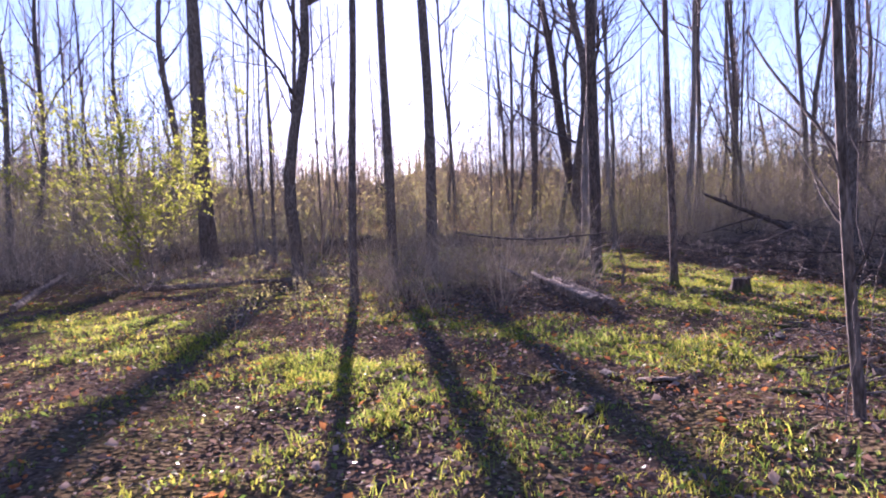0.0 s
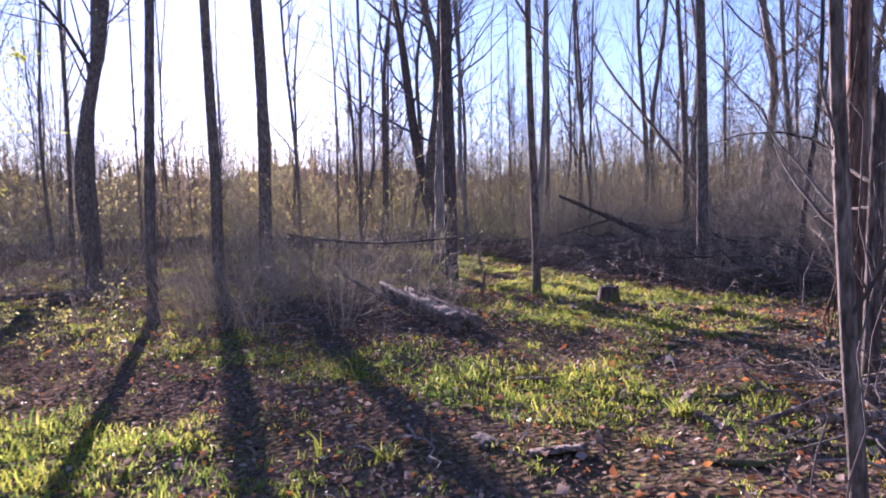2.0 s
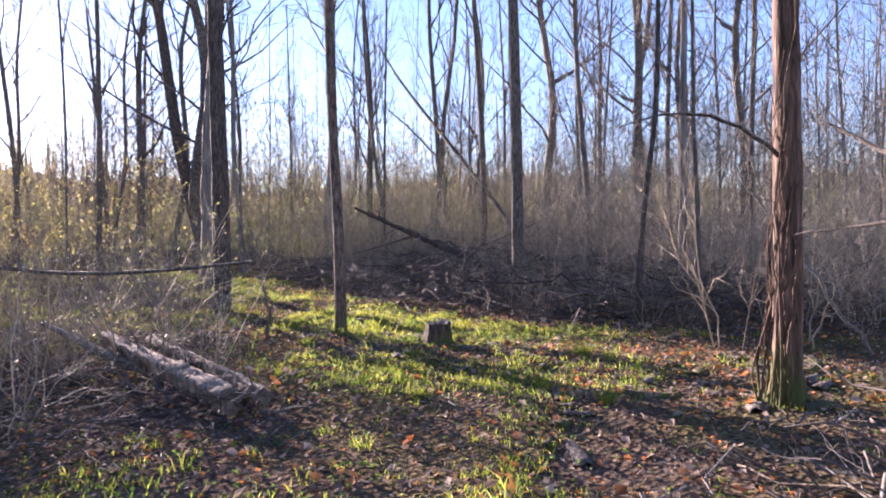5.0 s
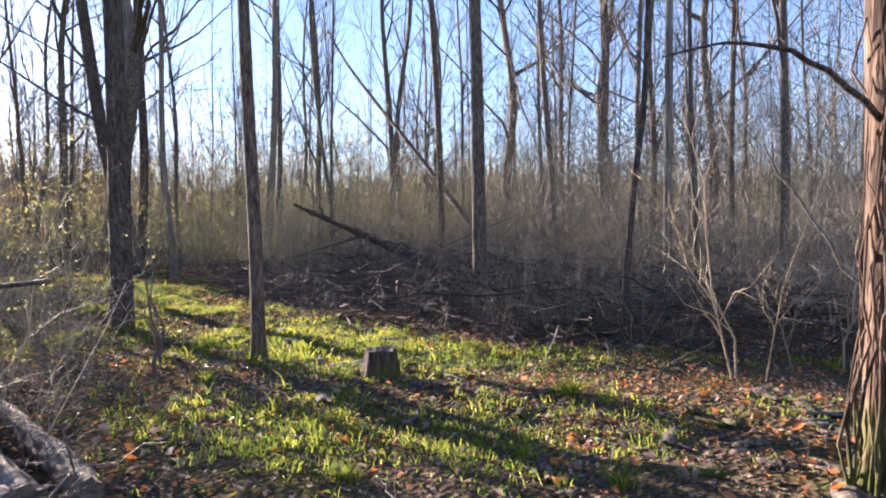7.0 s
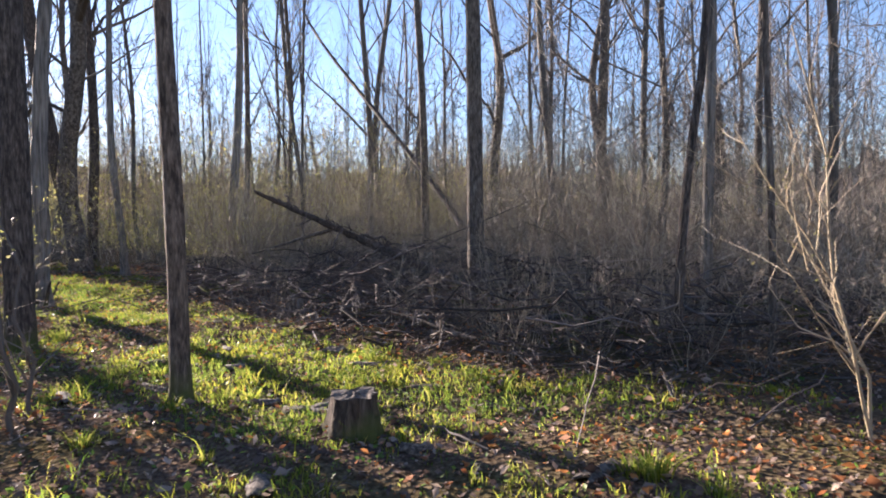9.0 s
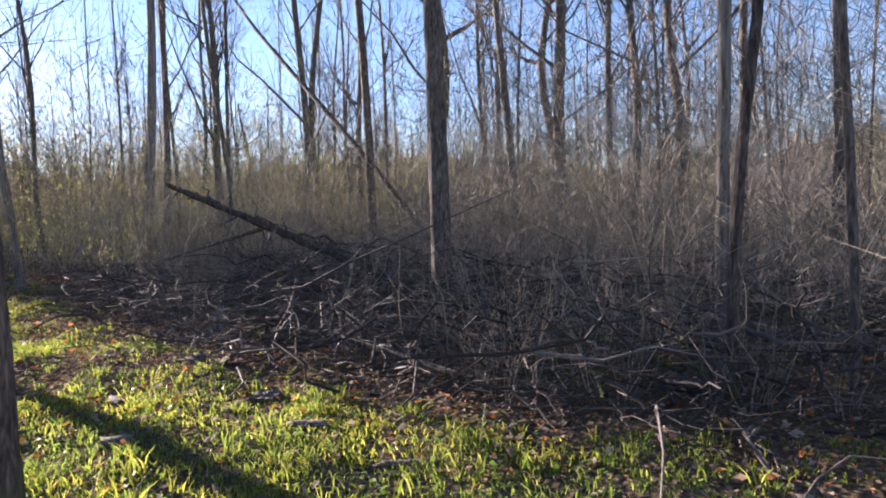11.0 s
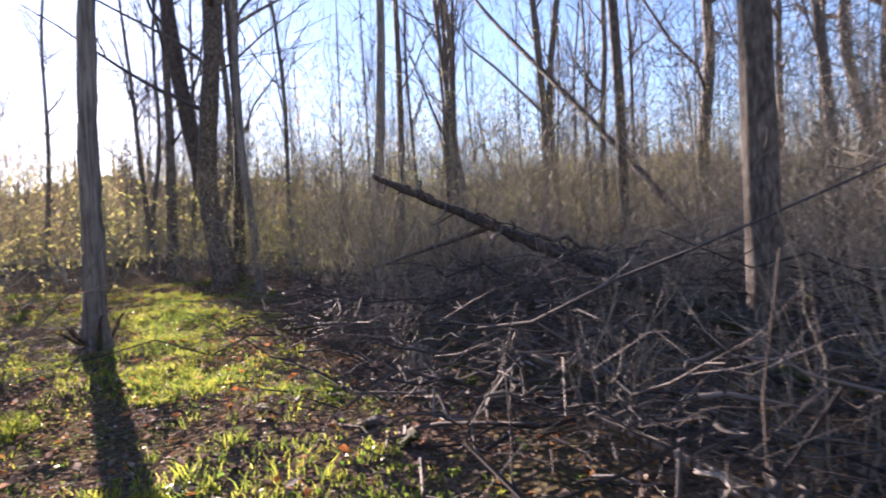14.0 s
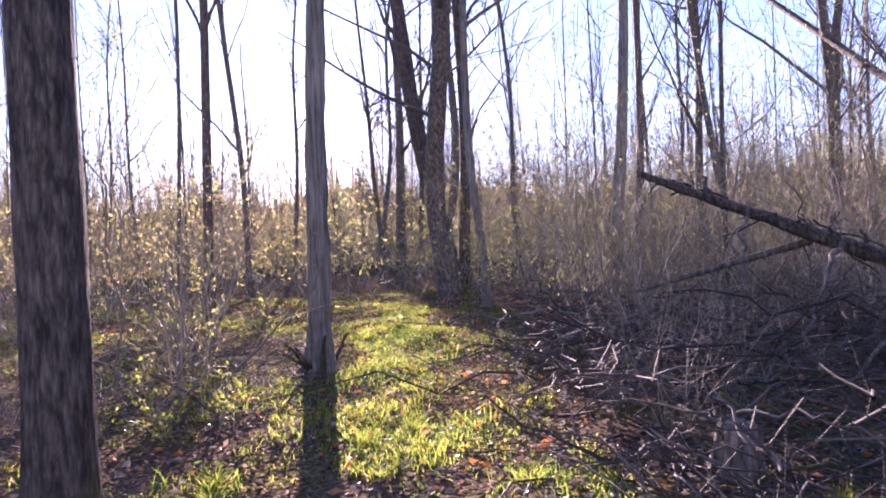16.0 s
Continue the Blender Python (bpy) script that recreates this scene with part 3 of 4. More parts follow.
def under_sun(x, y, top):
    """How high growth stands: in the gaps, below the low sun's rays to the grass."""
    open_lane = np.zeros(len(x), bool)
    for px, py, w in LANES:
        open_lane |= np.abs(x - (px - 0.119 * (y - py))) < w
    return np.where(open_lane, np.clip(0.2 * (y - 21), 0.3, top), top)


def upright_mass(seed, n, box, tall, label, radius=(0.006, 0.02), keep=None):
    rng = np.random.default_rng(seed)
    x, y = rng.uniform(box[0], box[1], n), rng.uniform(box[2], box[3], n)
    ok = np.ones(n, bool) if keep is None else keep(x, y)
    x, y = x[ok], y[ok]
    n = len(x)
    base = np.stack([x, y, gz(x, y) - 0.1], 1)
    a = rng.random(n) * 6.283
    tilt = np.abs(rng.normal(size=n)) * 0.34
    way = unit(np.stack([np.cos(a) * tilt, np.sin(a) * tilt, np.ones(n)], 1))
    length = under_sun(x, y, tall) * (0.35 + 0.75 * rng.random(n))
    rad = radius[0] + (radius[1] - radius[0]) * rng.random(n) ** 2
    bend = rng.normal(size=(n, 3)) * 0.24 * length[:, None]
    v1, q1, p1 = sticks(base, way, length, rad, bend, 4, 3, 0.3, 0.028, rng)
    c2 = children(rng, p1, length, rad, int(n * 1.6), 0.25, 0.32, 0.8, 0.2, 0.55)
    v2, q2, p2 = fine_twigs(*c2, rng)
    ob = tagged(new("thicket", mesh_of("thicket", *joined((v1, q1), (v2, q2)), M_TWIG)), label, "thicket", kind="stuff")
    at = p2[rng.integers(0, len(p2), n * 3), 2] + rng.normal(size=(n * 3, 3)) * 0.06
    tagged(new("thicket_buds", mesh_of("thicket_buds", *specks(rng, at, 0.022), M_BUD)), "yellow-green haze of opening buds in the thicket", "buds", kind="stuff")
    return ob


upright_mass(31, 2800, (-45, 60, 30, 75), 8.0, "far leafless thicket of brown saplings under the trees", (0.008, 0.03), lambda x, y: (np.abs(x - 6) > 1.6) | (y > 42))
upright_mass(32, 1250, (16, 48, 4, 30), 6.0, "brown leafless thicket of saplings beside the brush", (0.006, 0.025))
upright_mass(33, 950, (-45, -12, 8, 30), 6.0, "grey leafless thicket of saplings behind the grass", (0.006, 0.025))


def haze(seed, n, box, top, label, size=(0.25, 0.7), width=0.006, material=M_TWIG, low=0.3, keep=None, name="twigs", thin=1.2, cap=True):
    """The finest twigs of far shrubs and saplings, too thin to tell apart."""
    rng = np.random.default_rng(seed)
    x, y = rng.uniform(box[0], box[1], n), rng.uniform(box[2], box[3], n)
    ok = np.ones(n, bool) if keep is None else keep(x, y)
    x, y = x[ok], y[ok]
    n = len(x)
    clump = 0.55 + 0.45 * np.sin(x * 0.8 + 1) * np.sin(y * 0.6 + 2)
    z = low + ((under_sun(x, y, top * clump) if cap else top * clump) - low) * rng.random(n) ** thin
    at = np.stack([x, y, gz(x, y) + z], 1)
    way = unit(np.stack([rng.normal(size=n) * 0.8, rng.normal(size=n) * 0.8, np.abs(rng.normal(size=n)) * 0.9 + 0.2], 1))
    s = (size[0] + (size[1] - size[0]) * rng.random(n))[:, None]
    side = unit(np.cross(way, rng.normal(size=(n, 3)))) * width
    v = np.stack([at - side, at + side, at + way * s + side * 0.5, at + way * s - side * 0.5], 1).reshape(-1, 3)
    return tagged(new(name, mesh_of(name, v, np.arange(4 * n).reshape(-1, 4), material)), label, "twigs", kind="stuff")


haze(34, 30000, (-50, 65, 34, 80), 9.0, "brown haze of bare twigs in the far woods", (0.4, 1.1), 0.011)
haze(39, 30000, (-40, 55, 24, 72), 17.0, "fine bare twigs of the far tree crowns", (0.3, 1.0), 0.008, M_LIMB, 5.5, lane, cap=False)
haze(47, 30000, (-60, 70, 56, 82), 19.0, "fine bare twigs of the farthest tree crowns", (0.5, 1.5), 0.013, M_LIMB, 6.0, lane, cap=False)
haze(51, 22000, (-60, 70, 66, 82), 15.0, "fine bare twigs of low trees at the far edge", (0.5, 1.6), 0.016, M_LIMB, 5.0, lane, cap=False, thin=1.0)
haze(50, 26000, (14, 46, 7, 27), 13.0, "fine bare twigs of the tree crowns beside the brush", (0.3, 1.0), 0.007, M_LIMB, 3.5)
haze(48, 64000, (9, 34, 22, 46), 7.5, "yellow-green buds of the thicket", (0.025, 0.045), 0.010, M_BUD, 0.8, off_lane, "thicket_leaves")
haze(49, 48000, (-20, 9, 20, 40), 7.0, "yellow-green buds of the thicket", (0.025, 0.04), 0.009, M_BUD, 0.8, off_lane, "thicket_leaves")
haze(53, 4500, (-4, 4, 21, 32), 7.5, "russet leaves still hanging on young trees", (0.022, 0.04), 0.009, M_RUSSET, 1.2, None, "russet_leaves", cap=False)
haze(40, 56000, (-75, 85, 58, 82), 16.0, "sunlit brown haze of the farthest woods", (0.5, 1.6), 0.024, M_FAR, 0.5, thin=1.1)
haze(35, 32000, (-45, 60, 37, 72), 8.0, "yellow-green haze of young leaves in the far woods", (0.1, 0.2), 0.042, M_BUD, 0.6, None, "far_leaves")
haze(36, 32000, (-16, 17, 16, 34), 4.6, "fine bare twigs of the thicket", (0.2, 0.6), 0.005, keep=lambda x, y: lane(x, y) & ((x > 11.5) | (x < 3.6) | (y > 26)))
haze(37, 30000, (9.3, 19, 9, 24), 3.4, "fine bare twigs of the thicket beside the brush", (0.2, 0.6), 0.004, M_TWIG, keep=lambda x, y: (x > 11) | (y < 9.8))
haze(38, 14000, (-14, 3.3, 11.5, 18), 2.2, "fine dark twigs behind the grass and about the logs", (0.15, 0.5), 0.003, keep=lambda x, y: lane(x, y) & ((y > 13) | (x > -1)))


haze(52, 21000, (11.5, 26, 8, 24), 7.0, "tall brown haze of thicket twigs beside the brush", (0.3, 0.8), 0.0045, M_TWIG, 0.4, lambda x, y: x > 11.5 + 0.12 * np.abs(y - 14), thin=1.0)


# ---- brush pile ----
def brush(seed, n, box, label, keep, height=0.5, length=(0.3, 1.7), radius=(0.0025, 0.009)):
    rng = np.random.default_rng(seed)
    x, y = rng.uniform(box[0], box[1], n), rng.uniform(box[2], box[3], n)
    ok = keep(x, y)
    x, y = x[ok], y[ok]
    n = len(x)
    heap = 1 + 0.9 * np.exp(-((x - 10.8) / 2.0) ** 2 - ((y - 17.2) / 2.6) ** 2)
    heap = np.where((x - 8.0) ** 2 + (y - 17.7) ** 2 < 0.9, 0.2, heap)          # trodden flat before the small stump
    base = np.stack([x, y, gz(x, y) + height * heap * rng.random(n) ** 1.6], 1)
    a = rng.random(n) * 6.283
    way = unit(np.stack([np.cos(a), np.sin(a), rng.normal(size=n) * 0.2 + 0.06], 1))
    ln = length[0] + (length[1] - length[0]) * rng.random(n) ** 1.5
    rad = radius[0] + (radius[1] - radius[0]) * rng.random(n) ** 2.5
    bend = rng.normal(size=(n, 3)) * 0.3 * ln[:, None] * np.array([[1, 1, 0.5]])
    v1, q1, p1 = sticks(base, way, ln, rad, bend, 5, 3, 0.4, 0.05, rng)
    c2 = children(rng, p1, ln, rad, int(n * 1.6), 0.1, 0.4, 0.9, 0.25, 0.6)
    v2, q2, p2 = sticks(*c2, 2, 3, 0.4, 0.05, rng)
    return tagged(new("brush_pile", mesh_of("brush_pile", *joined((v1, q1), (v2, q2)), M_BRUSH)), label, "brush", kind="stuff")


def pile_edge(y):
    """Where the brush ends towards the path."""
    return np.interp(y, [8.5, 10, 12, 13, 16.2, 18.8, 22, 26], [11, 9.6, 8.3, 7.75, 7.35, 7.25, 7.4, 8.4])


brush(41, 5600, (7, 15.5, 9, 26), "wide tangled pile of dead grey branches and twigs", lambda x, y: x > pile_edge(y) + 0.25 * np.sin(y * 3), 0.75, (0.3, 1.6), (0.003, 0.02))
brush(42, 900, (0.0, 2.9, 9.6, 14.5), "dead twigs heaped about the rotten logs", lambda x, y: x < 2.9, 0.3, (0.2, 0.8), (0.003, 0.01))
brush(45, 1000, (1.5, 4.9, 19.9, 25), "dark dead twigs heaped beside the snag", lambda x, y: x < 4.8, 0.25, (0.3, 1.2))
brush(44, 1500, (-14, 4, 12.5, 20), "dark dead brush at the back of the grass", lambda x, y: (y > 13.5) | (x > -3), 0.5)


# ---- fallen wood ----
def log(seed, a, b, r0, r1, material, label, name="log", sides=14, rings=16, sag=0.0, knob=0.06, end_material=None):
    rng = np.random.default_rng(seed)
    a, b = np.array(a, float), np.array(b, float)
    t = thing(name, label, name.replace("_", " "), a)
    s = np.linspace(0, 1, rings)
    d = b - a
    mid = d[None] * s[:, None]
    side = unit(np.cross(d, [0, 0, 1.0]))
    mid = mid + side[None] * (np.sin(s * 5 + seed) * 0.02 * np.linalg.norm(d))[:, None] * s[:, None]
    mid[:, 2] += sag * np.sin(s * np.pi)
    up = unit(np.cross(side, d))
    ang = np.arange(sides) * 2 * np.pi / sides
    rad = (r0 + (r1 - r0) * s)[:, None] * (1 + knob * rng.normal(size=(rings, sides)) + knob * rng.normal(size=(1, sides)))
    v = mid[:, None] + rad[..., None] * (side * np.cos(ang)[:, None] + up * np.sin(ang)[:, None])[None]
    v[0] += unit(d) * 0.1 * r0 * rng.normal(size=(sides, 1))
    k = np.arange(rings - 1)[:, None] * sides
    j = np.arange(sides)[None]
    q = np.stack([k + j, k + sides + j, k + sides + (j + 1) % sides, k + (j + 1) % sides], -1).reshape(-1, 4)
    part_of("stem", mesh_of("stem", v.reshape(-1, 3), q, material, True), t)
    for c, ring, flip in ((mid[0], v[0], 1), (mid[-1], v[-1], -1)):
        cv = np.concatenate([ring, ring * 0.5 + c * 0.5 + unit(d) * 0.1 * r1 * flip * rng.random((sides, 1)), [c + unit(d) * 0.15 * r1 * flip]])
        order = (j[0] + 1) % sides
        f1 = np.stack([j[0], order, sides + order, sides + j[0]], 1)[:, ::flip]
        f2 = np.stack([sides + j[0], sides + order, np.full(sides, 2 * sides), np.full(sides, 2 * sides)], 1)
        me = bpy.data.meshes.new("end_grain")
        me.from_pydata(cv.tolist(), [], [tuple(f) for f in f1.tolist()] + [tuple(f[:3][::flip]) for f in f2.tolist()])
        me.materials.append(end_material or M_CUT)
        part_of("end_grain", me, t)
    return t


log(51, (2.80, 10.5, 0.10), (2.33, 13.2, 0.30), 0.075, 0.05, M_LOG, "rotten pale log with cracked bark lying in twigs", rings=30, knob=0.13)
log(52, (2.50, 10.38, 0.14), (1.80, 12.85, 0.42), 0.115, 0.06, M_LOG, "thick rotten grey log propped on debris", rings=30, knob=0.14)
log(53, (2.2, 11.8, 0.1), (1.2, 13.4, 0.55), 0.045, 0.03, M_PALE, "thin bleached branch leaning on the logs", "fallen_branch")
log(54, (-8.3, 12.2, 0.1), (-8.75, 14.6, 0.55), 0.07, 0.05, M_ROTTEN, "pale rotten log leaning at the back of the grass")
log(55, (-7.2, 15.2, 0.12), (-3.8, 15.9, 0.2), 0.08, 0.05, M_ROTTEN, "dark rotten log lying behind the grass")
log(56, (11.6, 16.85, 0.12), (8.82, 21.2, 2.2), 0.105, 0.034, M_BARK_FINE, "long dark fallen trunk propped above the brush", "fallen_tree", rings=40, sag=-0.05, knob=0.13)
log(57, (11.75, 17.2, 0.1), (9.7, 20.15, 1.62), 0.075, 0.028, M_BARK_FINE, "second dark fallen stem beside the propped trunk", "fallen_tree", rings=30, knob=0.13)
log(58, (15.5, 20.9, 0.0), (18.0, 37.5, 12.2), 0.095, 0.05, M_BARK_FINE, "long dead tree leaning against far trees", "leaning_tree", sag=0.1)
log(59, (10.2, 19.0, 1.15), (12.45, 19.3, 0.55), 0.035, 0.012, M_BARK, "dark broken bough of the fallen trunk", "fallen_branch")
log(60, (9.9, 20.0, 1.4), (8.65, 21.2, 0.9), 0.04, 0.014, M_BARK, "dark broken bough of the fallen trunk", "fallen_branch")
log(61, (2.6, 10.0, 1.3), (0.3, 13.2, 1.3), 0.012, 0.02, M_BARK, "thin dark bough hanging level over the logs", "fallen_branch", sag=-0.12)
log(62, (8.45, 14.0, 0.1), (8.2, 15.4, 0.32), 0.035, 0.02, M_ROTTEN, "dark rotten bough on the brush pile's edge", "fallen_branch")
log(63, (3.4, 5.82, 0.04), (5.3, 5.95, 0.42), 0.018, 0.036, M_ROTTEN, "bleached bough lying among dead sticks", "fallen_branch")
log(64, (3.9, 5.75, 0.06), (5.6, 5.3, 0.2), 0.034, 0.022, M_ROTTEN, "pale brown bough lying among dead sticks", "fallen_branch")


def stump(seed, x, y, r, h, material, label, moss_side=True):
    rng = np.random.default_rng(seed)
    t = thing("tree_stump", label, "tree stump", (x, y, float(gz(x, y))))
    v, q, mid = trunk_mesh(rng, h, r, (0.03, 0.02), 0.0, 22, 11, 0.6, 0.09, 0.1, top_jag=0.018)
    part_of("stump_side", mesh_of("stump_side", v, q, material, True), t)
    ring = v[-22:]
    c = ring.mean(0)
    inner = [c + (ring - c) * f + np.array([0, 0, 0.012]) * rng.normal(size=(22, 1)) for f in (0.97, 0.6, 0.25)]
    vv = np.concatenate([ring] + inner + [[c]])
    j = np.arange(22)
    o = (j + 1) % 22
    faces = []
    for k in range(3):
        faces += [tuple(f) for f in np.stack([k * 22 + j, k * 22 + o, (k + 1) * 22 + o, (k + 1) * 22 + j], 1).tolist()]
    faces += [(66 + int(a), 66 + int(b), 88) for a, b in zip(j, o)]
    me = bpy.data.meshes.new("cut_face")
    me.from_pydata(vv.tolist(), [], faces)
    me.materials.append(M_CUT)
    part_of("cut_face", me, t, "weathered grey cut face")
    return t


stump(71, 5.72, 12.25, 0.16, 0.28, M_STUMP, "old sawn tree stump with weathered top in sunlit grass")
stump(72, 8.16, 18.2, 0.12, 0.3, M_LOG, "small pale broken stump in the brush")
stump(73, 7.15, 15.1, 0.12, 0.05, M_STUMP, "low dark rotted stump level with the grass")


def dead_stick(seed, x, y, z, a, rise, ln, r, material, label, group, name="dead_stick"):
    """One fallen stick with its side twigs."""
    rng = np.random.default_rng(seed)
    t = thing(name, label, "stick", (x, y, float(gz(x, y)) + z), group)
    way = unit(np.array([[math.cos(a), math.sin(a), rise]]))
    bend = rng.normal(size=(1, 3)) * 0.26 * ln * np.array([[1, 1, 0.4]])
    v, q, p = sticks(np.zeros((1, 3)), way, np.array([ln]), np.array([r]), bend, 7, 6, 0.35, 0.034, rng)
    part_of("stick", mesh_of("stick", v, q, material, True), t)
    c = children(rng, p, np.array([ln]), np.array([r]), 3, 0.25, 0.35, 0.9, 0.15, 0.6)
    v2, q2, _ = sticks(*c, 4, 4, 0.4, 0.04, rng)
    for k in range(3):
        part_of("twig", mesh_of("twig", v2[k * 20:(k + 1) * 20], q2[:16], material), t)


random.seed(21)
for i in range(80):                      # the heap under the trees near the start
    y = random.uniform(3.0, 7.4)
    x = 2.7 + 0.45 * (y - 3) + random.random() ** 1.3 * 3.0
    dead_stick(300 + i, x, y, random.uniform(0.0, 0.28), random.uniform(0, 6.28), random.uniform(-0.05, 0.25), random.uniform(0.5, 1.7), random.uniform(0.005, 0.016),
               (M_DEAD, M_DEAD, M_PALE, M_ROTTEN)[i % 4], "dead grey stick lying in a heap under the trees", "sticks under the trees")
for i in range(96):                      # stouter boughs in the pile
    y = random.uniform(10, 24)
    x = float(np.interp(y, [8.5, 10, 12, 13, 16.2, 18.8, 22, 26], [11, 9.6, 8.3, 7.75, 7.35, 7.25, 7.4, 8.4])) + 0.3 + random.random() ** 1.4 * 4
    dead_stick(500 + i, x, y, random.uniform(0.05, 0.5), random.uniform(0, 6.28), random.gauss(0.04, 0.09), random.uniform(0.6, 1.7), random.uniform(0.01, 0.03) if i % 2 else random.uniform(0.006, 0.014),
               (M_BRUSH, M_BRUSH, M_DEAD, M_BARK_FINE)[i % 4], "dead bough in the tangled brush pile", "boughs of the brush pile")
for i in range(40):                       # single sticks over the clearing and the path
    y = random.uniform(4, 20)
    x = float(np.interp(y, [3, 8, 12, 20], [0.5, 3.5, 5.6, 6])) + random.uniform(-3, 2.0)
    dead_stick(750 + i, x, y, 0.012, random.uniform(0, 6.28), random.uniform(0, 0.04), random.uniform(0.25, 0.9), random.uniform(0.004, 0.011),
               (M_DEAD, M_ROTTEN, M_PALE)[i % 3], "small dead stick lying on the leaves", "sticks on the ground")
for i in range(50):                       # stouter wood in the heap under the trees
    y = random.uniform(3.2, 6.6)
    x = 2.95 + 0.45 * (y - 3) + random.random() ** 1.2 * 2.6
    dead_stick(1300 + i, x, y, random.uniform(0.0, 0.3), random.uniform(0, 6.28), random.uniform(-0.05, 0.4), random.uniform(0.5, 1.5), random.uniform(0.008, 0.022),
               (M_BRUSH, M_ROTTEN, M_DEAD)[i % 3], "stout dead stick lying in a heap under the trees", "sticks under the trees")
for i in range(26):                       # about the rotten logs
    u, w = random.random(), random.gauss(0, 0.45)
    dead_stick(1400 + i, 2.75 - 0.9 * u + w, 10.4 + 2.7 * u + random.gauss(0, 0.2), random.uniform(0.02, 0.14), random.gauss(1.9, 0.6), random.gauss(0.1, 0.08), random.uniform(0.5, 1.6), random.uniform(0.007, 0.022),
               (M_BRUSH, M_ROTTEN, M_BRUSH, M_DEAD)[i % 4], "broken dead bough heaped about the rotten logs", "boughs about the logs")
for i, (x, y, a, rise, ln, r) in enumerate(((7.9, 11.2, 5.5, 0.5, 0.9, 0.007), (8.1, 10.6, 5.9, 0.35, 1.2, 0.009))):
    dead_stick(850 + i, x, y, 0.0, a, rise, ln, r, M_DEAD, "bleached forked branch sticking up from the ground", "bleached branches", "forked_branch")


def hanging(name, owner_place, base, way, ln, r, bend, material, label, parent=None, segs=10, kink=0.012, seed=1):
    """One long curved stem: a bough or a vine."""
    rng = np.random.default_rng(seed)
    v, q, p = sticks(np.array([base], float) - np.array([owner_place]), unit(np.array([way], float)), np.array([ln]), np.array([r]), np.array([bend], float), segs, 6, 0.4, kink, rng)
    if parent is None:
        parent = thing(name, label, name.replace("_", " "), owner_place)
        name = "stem"
    part_of(name, mesh_of(name, v, q, material, True), parent, label if name != "stem" else "")
    return parent


shaggy = [o for o in scene.objects if o.get("label", "").startswith("thick dark tree with shaggy")][0]
foot = tuple(shaggy.location)
hanging("bough", foot, (6.42, 7.95, 2.1), (-1.0, 0.25, 0.75), 1.75, 0.021, (-0.25, -0.05, -0.85), M_BARK_FINE, "dark arching dead bough", shaggy, seed=4, kink=0.003)
random.seed(31)
for i in range(14):
    a = radians(random.uniform(110, 215))
    d = random.uniform(0.14, 0.30)
    bx, by = 6.48 + d * math.cos(a), 7.92 + d * math.sin(a)
    hanging("vine", foot, (bx, by, 0.0), (6.48 + 0.13 * math.cos(a) - bx, 7.92 + 0.13 * math.sin(a) - by, random.uniform(1.2, 3.2)), random.uniform(1.2, 3.4), random.uniform(0.006, 0.014),
            (random.uniform(-0.1, 0.1), random.uniform(-0.1, 0.1), 0), M_SHAGGY, "dry shaggy vine", shaggy, seed=40 + i)
sapling = [o for o in scene.objects if o.get("label", "").startswith("thin vine-hung")][0]
foot2 = tuple(sapling.location)
for i in range(3):
    hanging("vine", foot2, (2.975 + random.uniform(-0.2, 0.3), 4.54 + random.uniform(-0.2, 0.2), 0.0), (random.uniform(-0.1, 0.1), random.uniform(-0.1, 0.1), 1), random.uniform(1.4, 3.2), random.uniform(0.004, 0.008),
            (random.uniform(-0.3, 0.3), random.uniform(-0.3, 0.3), 0), M_DEAD, "thin dry vine", sapling, seed=60 + i, kink=0.02)
crooked = [o for o in scene.objects if o.get("label", "").startswith("crooked mossy")][0]
foot3 = tuple(crooked.location)
hanging("bough", foot3, (4.82, 6.18, 1.75), (0.25, 0.9, 0.25), 0.7, 0.022, (0.1, 0.1, 0.2), M_BARK_FINE, "dark dead bough stub", crooked, seed=81, kink=0.004)
hanging("bough", foot3, (4.82, 6.18, 1.55), (0.45, 0.9, 0.02), 0.9, 0.015, (0.0, 0.2, -0.1), M_BARK_FINE, "dark dead bough stub", crooked, seed=82, kink=0.004)
hanging("leaning_pole", (9.6, 8.6, 0.0), (9.6, 8.6, -0.03), (-1.0, 0.55, 1.5), 2.9, 0.022, (0.05, 0, 0.0), M_PALE, "pale thin dead pole leaning across the shrub", seed=83)


fallen = [o for o in scene.objects if o.get("label", "").startswith("long dark fallen trunk")][0]
foot4 = tuple(fallen.location)
for i, (u, way, ln, r) in enumerate(((0.35, (0.5, 0.6, -0.25), 1.7, 0.035), (0.45, (-0.9, -0.2, -0.35), 1.4, 0.03), (0.55, (0.9, 0.2, -0.1), 2.2, 0.032), (0.62, (-0.7, -0.6, -0.5), 1.3, 0.026),
                                     (0.7, (0.6, 0.7, -0.3), 1.2, 0.016), (0.78, (-0.5, -0.8, -0.45), 1.3, 0.017), (0.3, (-0.8, -0.5, 0.1), 1.3, 0.02), (0.5, (0.3, -0.9, -0.6), 1.2, 0.026), (0.2, (0.7, 0.3, 0.45), 1.6, 0.03), (0.12, (0.9, -0.3, 0.2), 1.9, 0.032), (0.25, (-0.5, -0.8, 0.05), 1.6, 0.028), (0.4, (-0.3, -0.9, -0.2), 1.5, 0.024))):
    start = tuple(a + (b - a) * u for a, b in zip((11.6, 16.85, 0.12), (8.82, 21.2, 2.2)))
    hanging("bough", foot4, start, way, ln, r, (0, 0, -0.15), M_BARK, "dark broken bough", fallen, seed=90 + i, kink=0.02)


